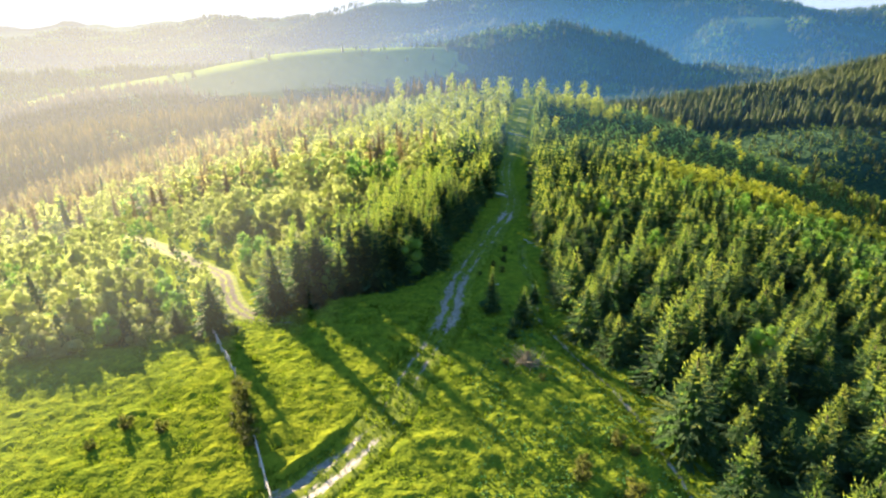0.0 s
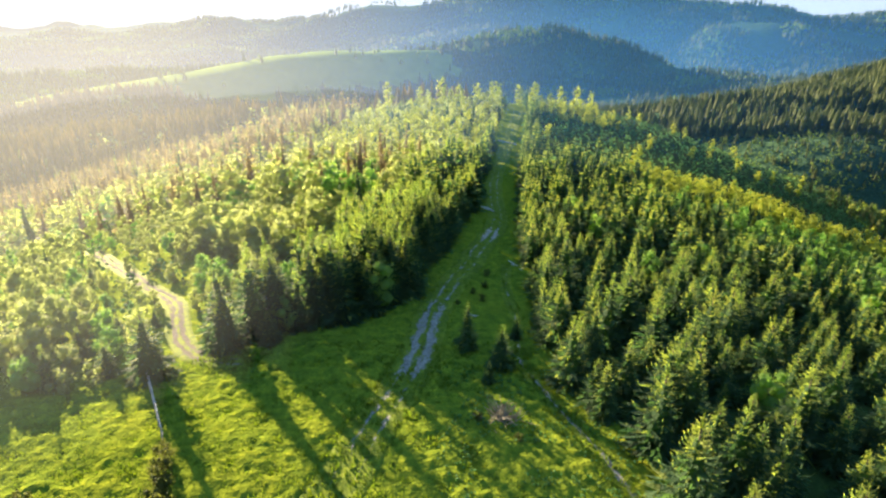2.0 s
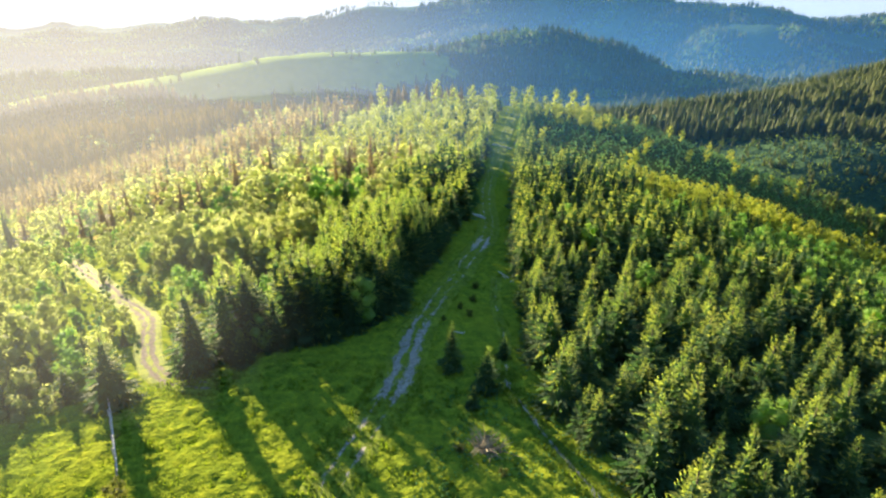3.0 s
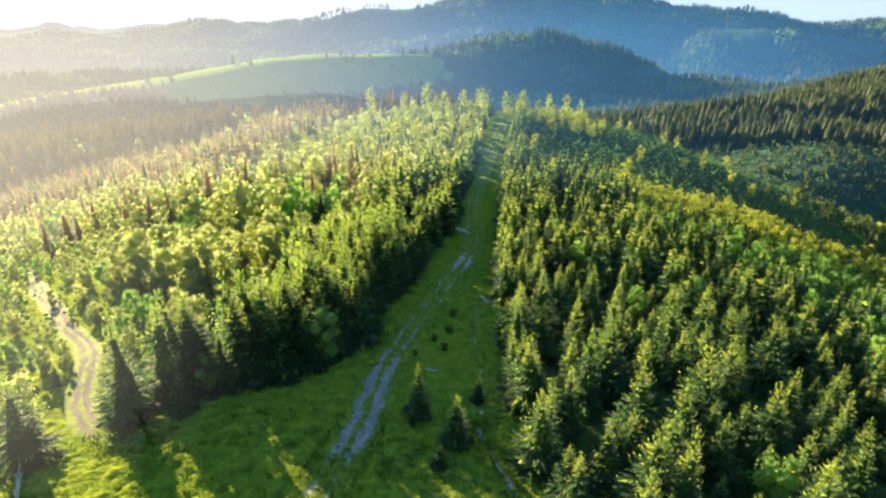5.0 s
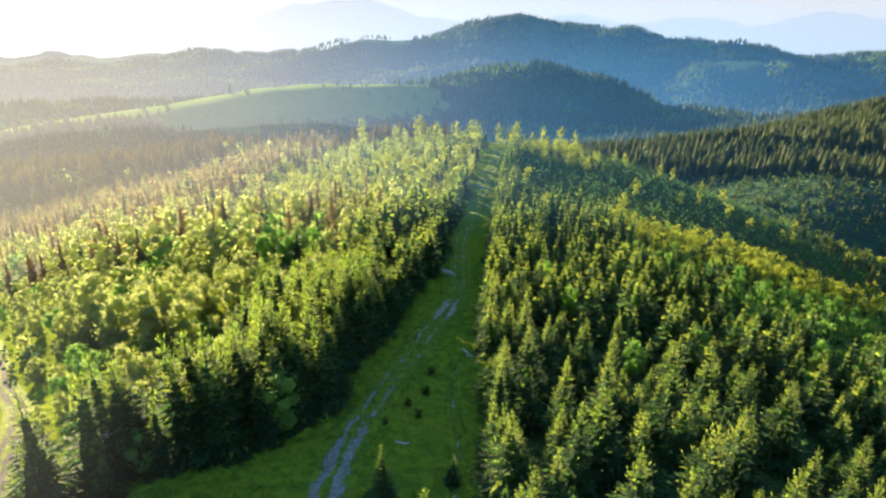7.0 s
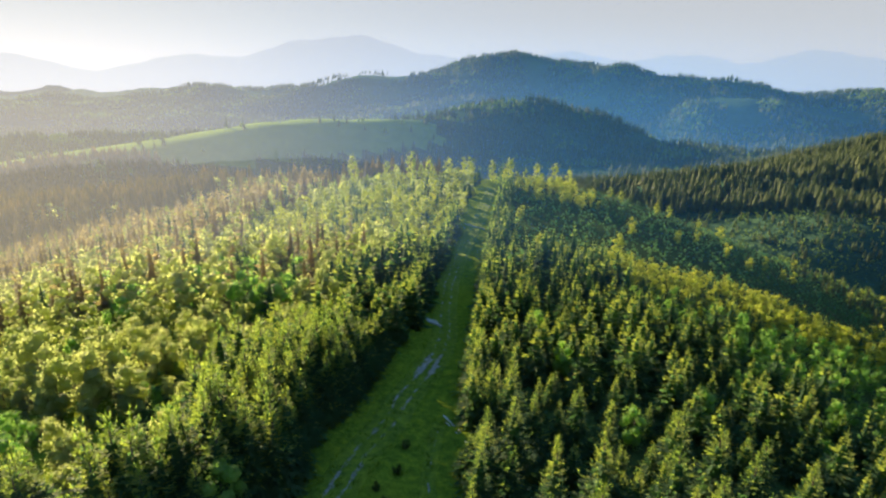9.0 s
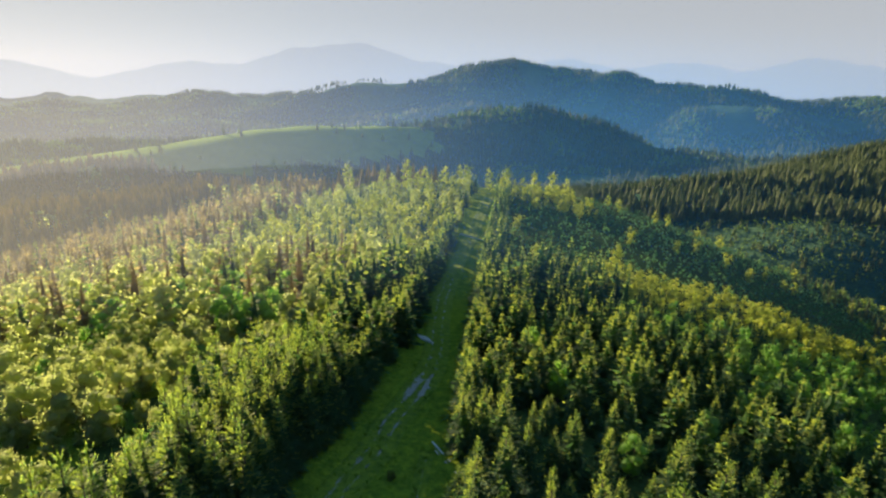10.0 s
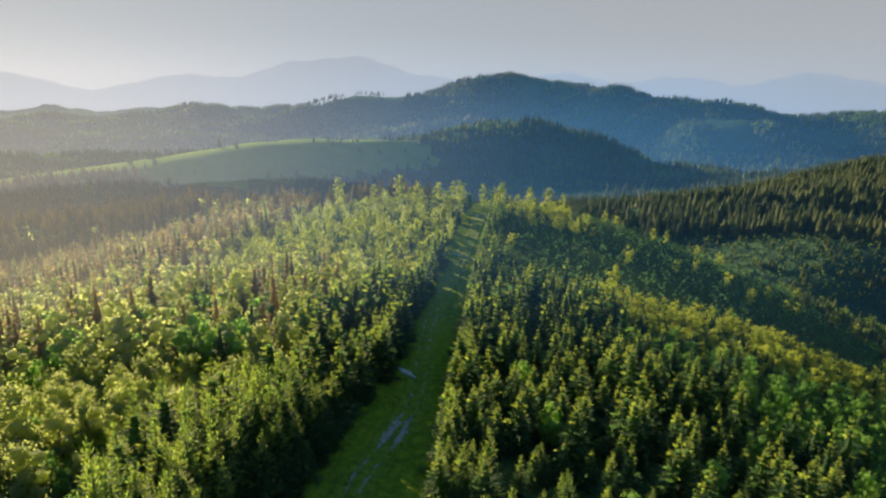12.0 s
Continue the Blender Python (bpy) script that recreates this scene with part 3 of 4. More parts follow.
for x, y, h in ((-21, 294, 10.5), (4, 296, 10.5), (-6, 291, 8.5), (20, 291, 9.5), (26, 286, 8.0), (46, 289, 9.0), (52, 284, 7.0), (12, 293, 8.5), (39, 292, 8.0), (58, 290, 8.5), (65, 288, 8.5), (71, 286, 8), (30, 297, 8)):
    found["leaf"].append((x, y, 1.35 * h))
found["leaf"] += [(-11.5, 136, 8), (60, 180, 10)]
found["pale"] += [(-36.9, 60.5, 6.5), (-35.0, 98.5, 8.0)]


def off_log(x, y):
    """Clear of the felled logs by the spruces."""
    return all(math.hypot(x - 13.1 - 2.8 * f, y - 91.4 + 6.4 * f) > 1.7 and math.hypot(x - 12.7 - 2.8 * f, y - 88.6 + 6.4 * f) > 1.5 for f in (0, 0.25, 0.5, 0.75, 0.95))


found["spruce"] = [p for p in found["spruce"] if off_log(p[0], p[1]) and min(math.hypot(p[0] - a, p[1] - b) for a, b in ((17.0, 36.0), (16.4, 40.1), (15.0, 45.0), (13.6, 49.2), (12.2, 53.5), (10.7, 59))) > 1.7]


def nearest(rows, n):
    rows = sorted(rows, key=lambda p: (p[1] - 60) ** 2 + (p[0] - 7) ** 2)
    return rows[:n], rows[n:]


near_spruce, more_spruce = nearest(found["spruce"], 290)
near_leaf, more_leaf = nearest(found["leaf"], 80)
near_pale, more_pale = nearest(found["pale"], 100)

tr = np.random.default_rng(3)
SPRUCE_FULL = [spruce_shape(tr, 7.0, tr.uniform(2.2, 2.9), 18, 11, 4) for _ in range(5)]
SPRUCE_MID = [spruce_shape(tr, 7.0, tr.uniform(2.1, 2.6), 15, 11) for _ in range(6)]
SPRUCE_FAR = [spruce_shape(tr, 7.0, tr.uniform(1.9, 2.4), 11, 9, 0) for _ in range(5)]
LEAF_FULL = [leaf_shape(tr, 5.0, 1.9, 12, 95, 0.15, 0.13, solid=0.68, plump=1.15) for _ in range(4)]
LEAF_MID = [leaf_shape(tr, 5.0, 1.9, 8, 29, 0.22, 0.14, plump=1.25)[:2] for _ in range(4)]
LEAF_FAR = [leaf_shape(tr, 5.0, 1.8, 6, 17, 0.27, 0.12, plump=1.45)[:2] for _ in range(4)]
LEAF_TALL = [leaf_shape(tr, 10.0, 2.7, 11, 15, 0.38, 0.14, 1.1, plump=1.2)[:2] for _ in range(4)]
SHRUB_FINE = [leaf_shape(tr, 2.5, 1.3, 5, 20, 0.15, 0.2, solid=0.7)[:2] for _ in range(4)]
SHRUB_SPARSE = [leaf_shape(tr, 2.5, 1.4, 2, 3, 0.4, 0.25)[:2] for _ in range(4)]


def tall_shape(r):
    a = spruce_shape(r, 13.0, r.uniform(2.3, 3.0), 13, 8, 0, 0.4, 0.12, 0.05, 0.42, 0.4)
    b = trunk_shape(11.0, 0.15, 0.04, 5, rings=2)
    v, t = joined([a[:2], b])
    return v, t, np.concatenate([np.minimum(a[2], 1), np.full(len(b[1]), 2)])


TALL = [tall_shape(tr) for _ in range(5)]


def make_tree(name, crown, trunk_v, crown_mat, label, category, group):
    root = new(name)
    child("crown", put_mesh(name + "_crown", crown[0], crown[1], crown_mat, crown[2] if len(crown_mat) > 1 else None), root)
    child("trunk", put_mesh(name + "_trunk", trunk_v[0], trunk_v[1], [BARK]), root)
    return tagged(root, label, category, group)


def plant(protos, places, base_h, r):
    used = [False] * len(protos)
    for x, y, h in places:
        k = int(r.integers(len(protos)))
        s = h / base_h
        m = pose(x, y, float(height(x, y)) - 0.05, r.uniform(-2, 2), r.uniform(-2, 2), r.uniform(0, 360))
        wide = s * r.uniform(0.85, 1.15)
        ob = protos[k] if not used[k] else copy_thing(protos[k], m)
        used[k] = True
        ob.matrix_basis = m
        ob.scale = (wide, wide, s)


spruces = [make_tree("spruce", c, trunk_shape(6.2, 0.13, 0.03), [SPRUCE, LIT_SHOOTS], "young green spruce with drooping branches on the ridge", "spruce tree", "young spruces on the ridge") for c in SPRUCE_FULL]
plant(spruces, near_spruce, 7.0, np.random.default_rng(11))


def leaf_trunk(cs):
    return joined([trunk_shape(3.6, 0.09, 0.03, 6)] + [limb_shape((0, 0, 1.0 + 0.25 * i), tuple(c * np.array([1, 1, 1.0])), 0.045, 0.012) for i, (c, _) in enumerate(cs[:6])])


broadleaves = [make_tree("broadleaf_tree", c, leaf_trunk(c[2]), [LEAVES], "young broadleaf tree with bright spring leaves", "tree", "young broadleaf trees on the ridge") for c in LEAF_FULL]
plant(broadleaves, near_leaf, 5.0, np.random.default_rng(12))
birches = [make_tree("birch_tree", c, leaf_trunk(c[2]), [PALE_LEAVES], "pale green young birch in spring leaf", "birch tree", "young birches on the slope") for c in [leaf_shape(tr, 5.0, 1.7, 12, 90, 0.15, 0.13, 1.1, solid=0.68, plump=1.15) for _ in range(4)]]
plant(birches, near_pale, 5.0, np.random.default_rng(13))

sc = np.random.default_rng(21)
rows = lambda lst, base: [(x, y, h / base, sc.uniform(0.9, 1.15)) for x, y, h in lst]
scatter("spruce_wood", SPRUCE_MID, rows([p for p in more_spruce if p[1] < 132 and abs(p[0]) < 62], 7.0), [SPRUCE, LIT_SHOOTS], sc, "dense stand of young spruces along the ridge", "forest")
scatter("spruce_slope", SPRUCE_FAR, rows([p for p in more_spruce if not (p[1] < 132 and abs(p[0]) < 62)], 7.0), [SPRUCE, LIT_SHOOTS], sc, "young spruces further along the ridge", "forest")
scatter("broadleaf_wood", LEAF_MID, rows([p for p in more_leaf if p[1] < 150], 5.0), [LEAVES], sc, "thicket of young broadleaf trees in spring leaf", "thicket")
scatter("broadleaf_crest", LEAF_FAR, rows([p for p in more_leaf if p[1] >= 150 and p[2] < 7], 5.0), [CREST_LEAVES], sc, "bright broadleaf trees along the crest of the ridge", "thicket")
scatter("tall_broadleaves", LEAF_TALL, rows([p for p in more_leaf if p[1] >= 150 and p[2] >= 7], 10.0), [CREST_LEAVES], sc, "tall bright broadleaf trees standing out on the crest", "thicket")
scatter("birch_wood", LEAF_MID, rows([p for p in more_pale if p[1] < 120], 5.0), [PALE_LEAVES], sc, "pale green young birches scattered over the slope", "thicket")
scatter("birch_slope", LEAF_FAR, rows([p for p in more_pale if p[1] >= 120 and p[2] < 7], 5.0), [PALE_LEAVES], sc, "pale birches among tall spruces below the ridge", "thicket")
scatter("tall_birches", LEAF_TALL, rows([p for p in more_pale if p[1] >= 120 and p[2] >= 7], 10.0), [PALE_LEAVES], sc, "tall pale birches among the spruces below the ridge", "thicket")
for kind, leaf in (("pale", PALE_LEAVES), ("green", SHRUB)):
    scatter(kind + "_undergrowth", SHRUB_FINE, rows([p for p in under[kind] if p[1] < 95], 2.5), [leaf], sc, "low " + kind + " scrub between the birches by the road", "scrub")
    scatter(kind + "_scrub", SHRUB_SPARSE, rows([p for p in under[kind] if p[1] >= 95], 2.5), [leaf], sc, "low " + kind + " scrub further down the slope", "scrub")
scatter("shrub_slope", SHRUB_SPARSE, rows(found["shrub"], 2.5), [SHRUB], sc, "low green shrubs covering the slope", "shrubs")
scatter("tall_spruce_wood", TALL, rows([p for k, p in enumerate(found["tall"]) if k % 6], 13.0), [SPRUCE_DRY, SPRUCE_DRY, BARK], sc, "tall brownish spruces with bare lower trunks", "forest")
scatter("tall_green_spruces", TALL, rows(found["tall"][::6], 13.0), [SPRUCE, LIT_SHOOTS, BARK], sc, "tall green spruces among the brownish ones", "forest")

# ---- woods on the valley sides and hills ----
FAR_SHAPES = [far_spruce_shape(tr, 14.0, 3.0, 2, 6) for _ in range(5)]
FARTHEST = [far_spruce_shape(tr, 14.0, 3.2, 1, 5) for _ in range(5)]


def spread(r, lo, hi, a0, a1, gap):
    """Places at about gap metres in a ring sector round the ridge's foot."""
    n = int(radians(a1 - a0) / 2 * (hi ** 2 - lo ** 2) / gap ** 2)
    d, a = np.sqrt(r.uniform(lo ** 2, hi ** 2, n)), np.radians(r.uniform(a0, a1, n))
    return 8 + d * np.sin(a), 20 + d * np.cos(a)


def far_woods():
    r = np.random.default_rng(31)
    dark, brown, light, distant, bright = [], [], [], [], []
    X, Y = spread(r, 200, 900, -46, 46, 4.8)
    for x, y in zip(X, Y):
        u = x - 0.16 * (y - 60)
        if y < 318 and -165 < u < 140:
            continue
        if y < 470 and -25 < u < 125:
            continue
        glade = noise.noise(Vector((x / 70, y / 70, 3.0)))
        if x > 100 and math.hypot(x, y) < 505 and x > 140 + 0.25 * (y - 400):
            if r.uniform() < 0.3:
                dark.append((x, y, r.uniform(0.3, 0.5), 1.0))
            elif glade > -0.3:
                light.append((x, y, r.uniform(0.8, 1.4), 1.0))
        elif x < 60 and y < 840:
            if glade > 0.18 and r.uniform() < 0.7:
                light.append((x, y, r.uniform(1.2, 2.2), 1.0))
            else:
                brown.append((x, y, r.uniform(0.6, 1.05), r.uniform(0.9, 1.25)))
        elif glade > -0.42 and not (x < 60 and y > 560) and not 578 < math.hypot(x, y) + 0.12 * (x - 300) < 612:
            dark.append((x, y, r.uniform(0.65, 1.1), r.uniform(0.9, 1.15)))
    X, Y = spread(r, 900, 2700, -43, 43, 11.5)
    for x, y in zip(X, Y):
        if (far_meadow(x, y) and r.uniform() > 0.05) or noise.noise(Vector((x / 150, y / 150, 9.0))) < -0.28:
            continue
        grove = noise.noise(Vector((x / 110, y / 80, 21.0))) + 0.4 * noise.noise(Vector((x / 35, y / 35, 4.0)))
        (distant if grove < 0.16 else bright).append((x, y, r.uniform(0.75, 1.2), r.uniform(0.9, 1.2)))
    return dark, brown, light, distant, bright


dark, brown, light, distant, bright = far_woods()
scatter("spruce_forest", FAR_SHAPES, dark, [FAR_SPRUCE], sc, "dark spruce forest on the side of the valley", "forest")
scatter("brownish_forest", FAR_SHAPES, brown, [SPRUCE_DRY], sc, "brownish spruce forest below the ridge", "forest")
scatter("young_growth", SHRUB_SPARSE, [(x, y, s * 1.5, 1.1) for x, y, s, _ in light if x > 60], [FAR_LEAVES], sc, "light green young growth on the far slope", "thicket")
scatter("mixed_growth", SHRUB_SPARSE, [(x, y, s * 1.5, 1.1) for x, y, s, _ in light if x <= 60], [PALE_LEAVES], sc, "pale broadleaf trees among the brownish spruces", "thicket")
scatter("hill_forest", FARTHEST, distant, [FAR_SPRUCE], sc, "spruce forest covering the distant hills", "forest")

scatter("hill_groves", [far_spruce_shape(tr, 9.0, 4.2, 1, 6) for _ in range(4)], bright, [FAR_LEAVES], sc, "light green broadleaf groves on the distant hills", "forest")

# ---- tracks ----
def line(points, step=0.5):
    """Evenly spaced points along a smooth line through a few places."""
    P = np.array(points, float)
    s = np.concatenate([[0], np.cumsum(np.hypot(*np.diff(P, axis=0).T))])
    t = np.arange(0, s[-1], step)
    q = np.stack([np.interp(t, s, P[:, k]) for k in (0, 1)], -1)
    k = np.ones(7) / 7
    pad = np.pad(q, ((3, 3), (0, 0)), "edge")
    return np.stack([np.convolve(pad[:, c], k, "valid") for c in (0, 1)], -1)


def worn(name, ruts, half, mud, rough):
    """Bare ground worn into grass: ruts at given metres from the middle, of a given half-width, ragged at their edges."""
    m, n, l, p = material(name)

    def attr(key):
        a = n.new("ShaderNodeAttribute"); a.attribute_name = key
        return a.outputs["Fac"]

    def calc(op, a, b=0.0, c=0.0):
        q = n.new("ShaderNodeMath"); q.operation = op
        for s, v in zip(q.inputs, (a, b, c)):
            if isinstance(v, (int, float)):
                s.default_value = v
            else:
                l.new(v, s)
        return q.outputs[0]

    across, along, wear = attr("across"), attr("along"), attr("wear")
    best = None
    for c in ruts:
        near = calc("SUBTRACT", 1.0, calc("DIVIDE", calc("ABSOLUTE", calc("SUBTRACT", across, c)), half))
        best = near if best is None else calc("MAXIMUM", best, near)
    vec = n.new("ShaderNodeCombineXYZ")
    l.new(calc("MULTIPLY", across, 1.6), vec.inputs[0]); l.new(calc("MULTIPLY", along, 0.5), vec.inputs[1])
    rag = noise_at(n, l, 1.0, 6, 0.65, vec.outputs[0])
    fac = calc("MULTIPLY_ADD", calc("SUBTRACT", rag, 0.5), 3.2, calc("ADD", best, calc("SUBTRACT", wear, 1.0)))
    bare = ramp(n, l, fac, [(0.3, (0, 0, 0)), (0.62, (1, 1, 1))])
    lump, fine = noise_at(n, l, 1.1, 4), noise_at(n, l, 6.0, 5, 0.7)
    turf = mix(n, l, 0.5, ramp(n, l, lump, GRASS_LUMPS), ramp(n, l, fine, GRASS_FINE))
    turf = mix(n, l, ramp(n, l, noise_at(n, l, 0.077, 4), [(0.5, (0, 0, 0)), (0.7, (0.6, 0.6, 0.6))]), turf, GRASS_TIRED)
    soil = ramp(n, l, noise_at(n, l, 3.0, 6, 0.7), [(0.32, mud[0]), (0.5, mud[1]), (0.68, mud[2])])
    l.new(mix(n, l, bare, turf, soil), p.inputs["Base Color"])
    l.new(ramp(n, l, bare, [(0.0, (0.9, 0.9, 0.9)), (1.0, (rough, rough, rough))]), p.inputs["Roughness"])
    l.new(ramp(n, l, bare, [(0.0, (0.05, 0.05, 0.05)), (1.0, (0.3, 0.3, 0.3) if rough < 0.7 else (0.02, 0.02, 0.02))]), p.inputs["Specular IOR Level"])
    bp = n.new("ShaderNodeBump"); bp.inputs["Strength"].default_value = 0.6; bp.inputs["Distance"].default_value = 0.12
    l.new(fine, bp.inputs["Height"]); l.new(bp.outputs[0], p.inputs["Normal"])
    return m


def strip(name, q, reach, ruts, half, wear, mat, label, category):
    """A strip of worn ground along the line q, with ruts pressed into it."""
    d = np.gradient(q, axis=0)
    d /= np.linalg.norm(d, axis=1)[:, None]
    side = np.stack([d[:, 1], -d[:, 0]], -1)
    cols = np.linspace(-reach, reach, 15)
    wander = np.array([0.35 * noise.noise(Vector((k * 0.07, 3.3, reach))) for k in range(len(q))])
    P = q[:, None, :] + side[:, None, :] * (cols[None, :, None] + wander[:, None, None])
    dip = np.zeros((len(q), 15))
    for c in ruts:
        dip = np.maximum(dip, np.exp(-((cols - c) / (half * 0.6)) ** 2)[None, :])
    edge = (np.abs(cols) > reach * 0.93)[None, :]
    Z = height(P[..., 0], P[..., 1]) + np.where(edge, -0.06, 0.07 - 0.06 * dip)
    V = np.concatenate([P, Z[..., None]], -1).reshape(-1, 3)
    i, j = np.meshgrid(np.arange(14), np.arange(len(q) - 1))
    a = (j * 15 + i).ravel()
    me = put_mesh(name, V, np.stack([a, a + 1, a + 16, a + 15], -1), [mat], smooth=True)
    along = np.repeat(np.arange(len(q)) * 0.5, 15)
    for key, vals in (("across", np.tile(cols, len(q))), ("along", along), ("wear", np.repeat([wear(p[1]) for p in q], 15))):
        me.attributes.new(key, "FLOAT", "POINT").data.foreach_set("value", np.asarray(vals, np.float32))
    return tagged(new(name, me), label, category, kind="structure")


TRACK = line([(-13, 28.0), (-9.2, 31.0), (-6.5, 34.8), (-4.9, 38.4), (-3.8, 41.8), (-2.8, 46.8), (-1.0, 52), (0.3, 58), (1.0, 64), (2.4, 72), (4.3, 80), (7.0, 88), (8.2, 94), (10.6, 102), (12.2, 107), (13.9, 117), (14.4, 132), (16.0, 151), (20.5, 180), (24.5, 202), (38, 280)])


def track_wear(y):
    return float(np.interp(y, [27, 35, 38, 43, 47, 54, 57, 70, 74, 86, 91, 95, 99, 103, 107, 110, 150, 170, 210, 280], [0.95, 0.8, 0.4, 0.2, 0.55, 0.35, 1.05, 0.9, 0.6, 0.4, 0.35, 0.7, 0.25, 0.95, 0.95, 0.35, 0.4, 0.2, 0.2, 0.1]))


strip("dirt_track", TRACK, 2.2, (-0.7, 0.7), 0.8, track_wear,
      worn("track_mud", (-0.7, 0.7), 0.8, ((0.06, 0.057, 0.045), (0.14, 0.133, 0.112), (0.26, 0.248, 0.22)), 0.5), "rutted muddy track with pale puddled wheel ruts", "track")
ROAD_LINE = line([(-15.6, 57.3)] + ROAD)
strip("gravel_road", ROAD_LINE, 1.5, (-0.42, 0.45), 0.58, lambda y: float(np.interp(y, [57.3, 58.4], [0.45, 0.9])),
      worn("road_gravel", (-0.42, 0.45), 0.58, ((0.06, 0.054, 0.047), (0.1, 0.089, 0.079), (0.15, 0.135, 0.12)), 0.95), "pale sandy forest road winding through birches", "road")
PATH_LINE = line([(18.3, 29), (17.0, 36.0), (16.4, 40.1), (15.0, 45.0), (12.2, 53.5), (10.7, 59), (10.9, 64), (11.6, 70), (11.2, 78), (12.5, 90)])
strip("footpath", PATH_LINE, 0.8, (0.0,), 0.5, lambda y: float(np.interp(y, [30, 52, 60, 75], [0.8, 0.75, 0.5, 0.3])),
      worn("path_soil", (0.0,), 0.45, ((0.09, 0.08, 0.065), (0.18, 0.17, 0.145), (0.28, 0.27, 0.25)), 0.6), "narrow worn footpath along the edge of the spruces", "path")

# ---- shrubs in the meadow ----
def make_shrub(name, r, mat, label, group, h=1.8, wide=1.1):
    c = leaf_shape(r, h, wide, 7, 60, 0.16, 0.15)
    root = new(name)
    child("foliage", put_mesh(name + "_foliage", c[0], c[1], [mat]), root)
    stems = joined([limb_shape((0.05 * math.cos(i), 0.05 * math.sin(i), -0.1), tuple(q), 0.03, 0.008) for i, (q, _) in enumerate(c[2])])
    child("stems", put_mesh(name + "_stems", stems[0], stems[1], [BARK]), root)
    return tagged(root, label, "shrub", group)


hr = np.random.default_rng(17)
hedge = [make_shrub("hedge_shrub", hr, HEDGE, "brownish green shrub growing along the wooden fence", "shrubs along the fence", 2.0, 0.9) for _ in range(2)]
plant(hedge, [(-17.2, 42.6, 1.6), (-16.6, 41.2, 2.2), (-16.0, 39.6, 2.6), (-15.6, 38.3, 2.3), (-15.0, 36.8, 2.5), (-14.3, 35.6, 2.0)], 2.0, hr)
small = [make_shrub("meadow_shrub", hr, HEDGE, "small dark green shrub standing in the meadow", "shrubs in the meadow", 1.4, 0.8)]
plant(small, [(-26.1, 35.6, 0.9), (-24.6, 38.0, 1.3), (-21.6, 37.4, 1.1), (5.8, 48.0, 0.9), (9.8, 33.4, 1.6), (10.2, 34.6, 1.2), (13.5, 37.4, 1.3), (14.6, 36.4, 1.0), (13.2, 31.8, 1.8), (8.8, 45.5, 0.8), (6.9, 76, 1.0), (8.6, 79, 0.9), (7.9, 74, 1.1), (4.9, 72.5, 0.7), (9.2, 83.5, 1.1)], 1.4, hr)
willows = [make_shrub("willow_bush", hr, PALE_LEAVES, "pale silvery green willow bush at the meadow edge", "willow bushes at the meadow edge", 2.2, 1.7) for _ in range(2)]
plant(willows, [(-41.2, 51.8, 3.2), (-37.4, 51.4, 3.0), (-30.4, 52.8, 2.2), (-28.6, 54.2, 2.0), (-43.5, 49.8, 2.8), (-20.6, 63.8, 2.2), (-17.9, 60.8, 1.2)], 2.2, hr)
blossom = leaf_shape(hr, 5.0, 0.9, 7, 50, 0.2, 0.5)
tree_b = make_tree("blossoming_tree", blossom, leaf_trunk(blossom[2]), [BLOSSOM], "slender tree with cream white blossom among spruces", "tree", "")
tree_b.matrix_basis = pose(-15.8, 64.2, float(height(-15.8, 64.2)))

# ---- tussocky turf of the clearing ----
def clear_of_trees(x, y):
    el, er = np.interp(y, EDGE_LY, EDGE_L), np.interp(y, EDGE_Y, EDGE_R)
    return (x < er + 1.5) & np.where(y > 58, (x > el - 1.5) | ((x < -14) & (y < 64) & (x > -32)), (x > -34) | (y < 56 + (x + 24) * 0.2))


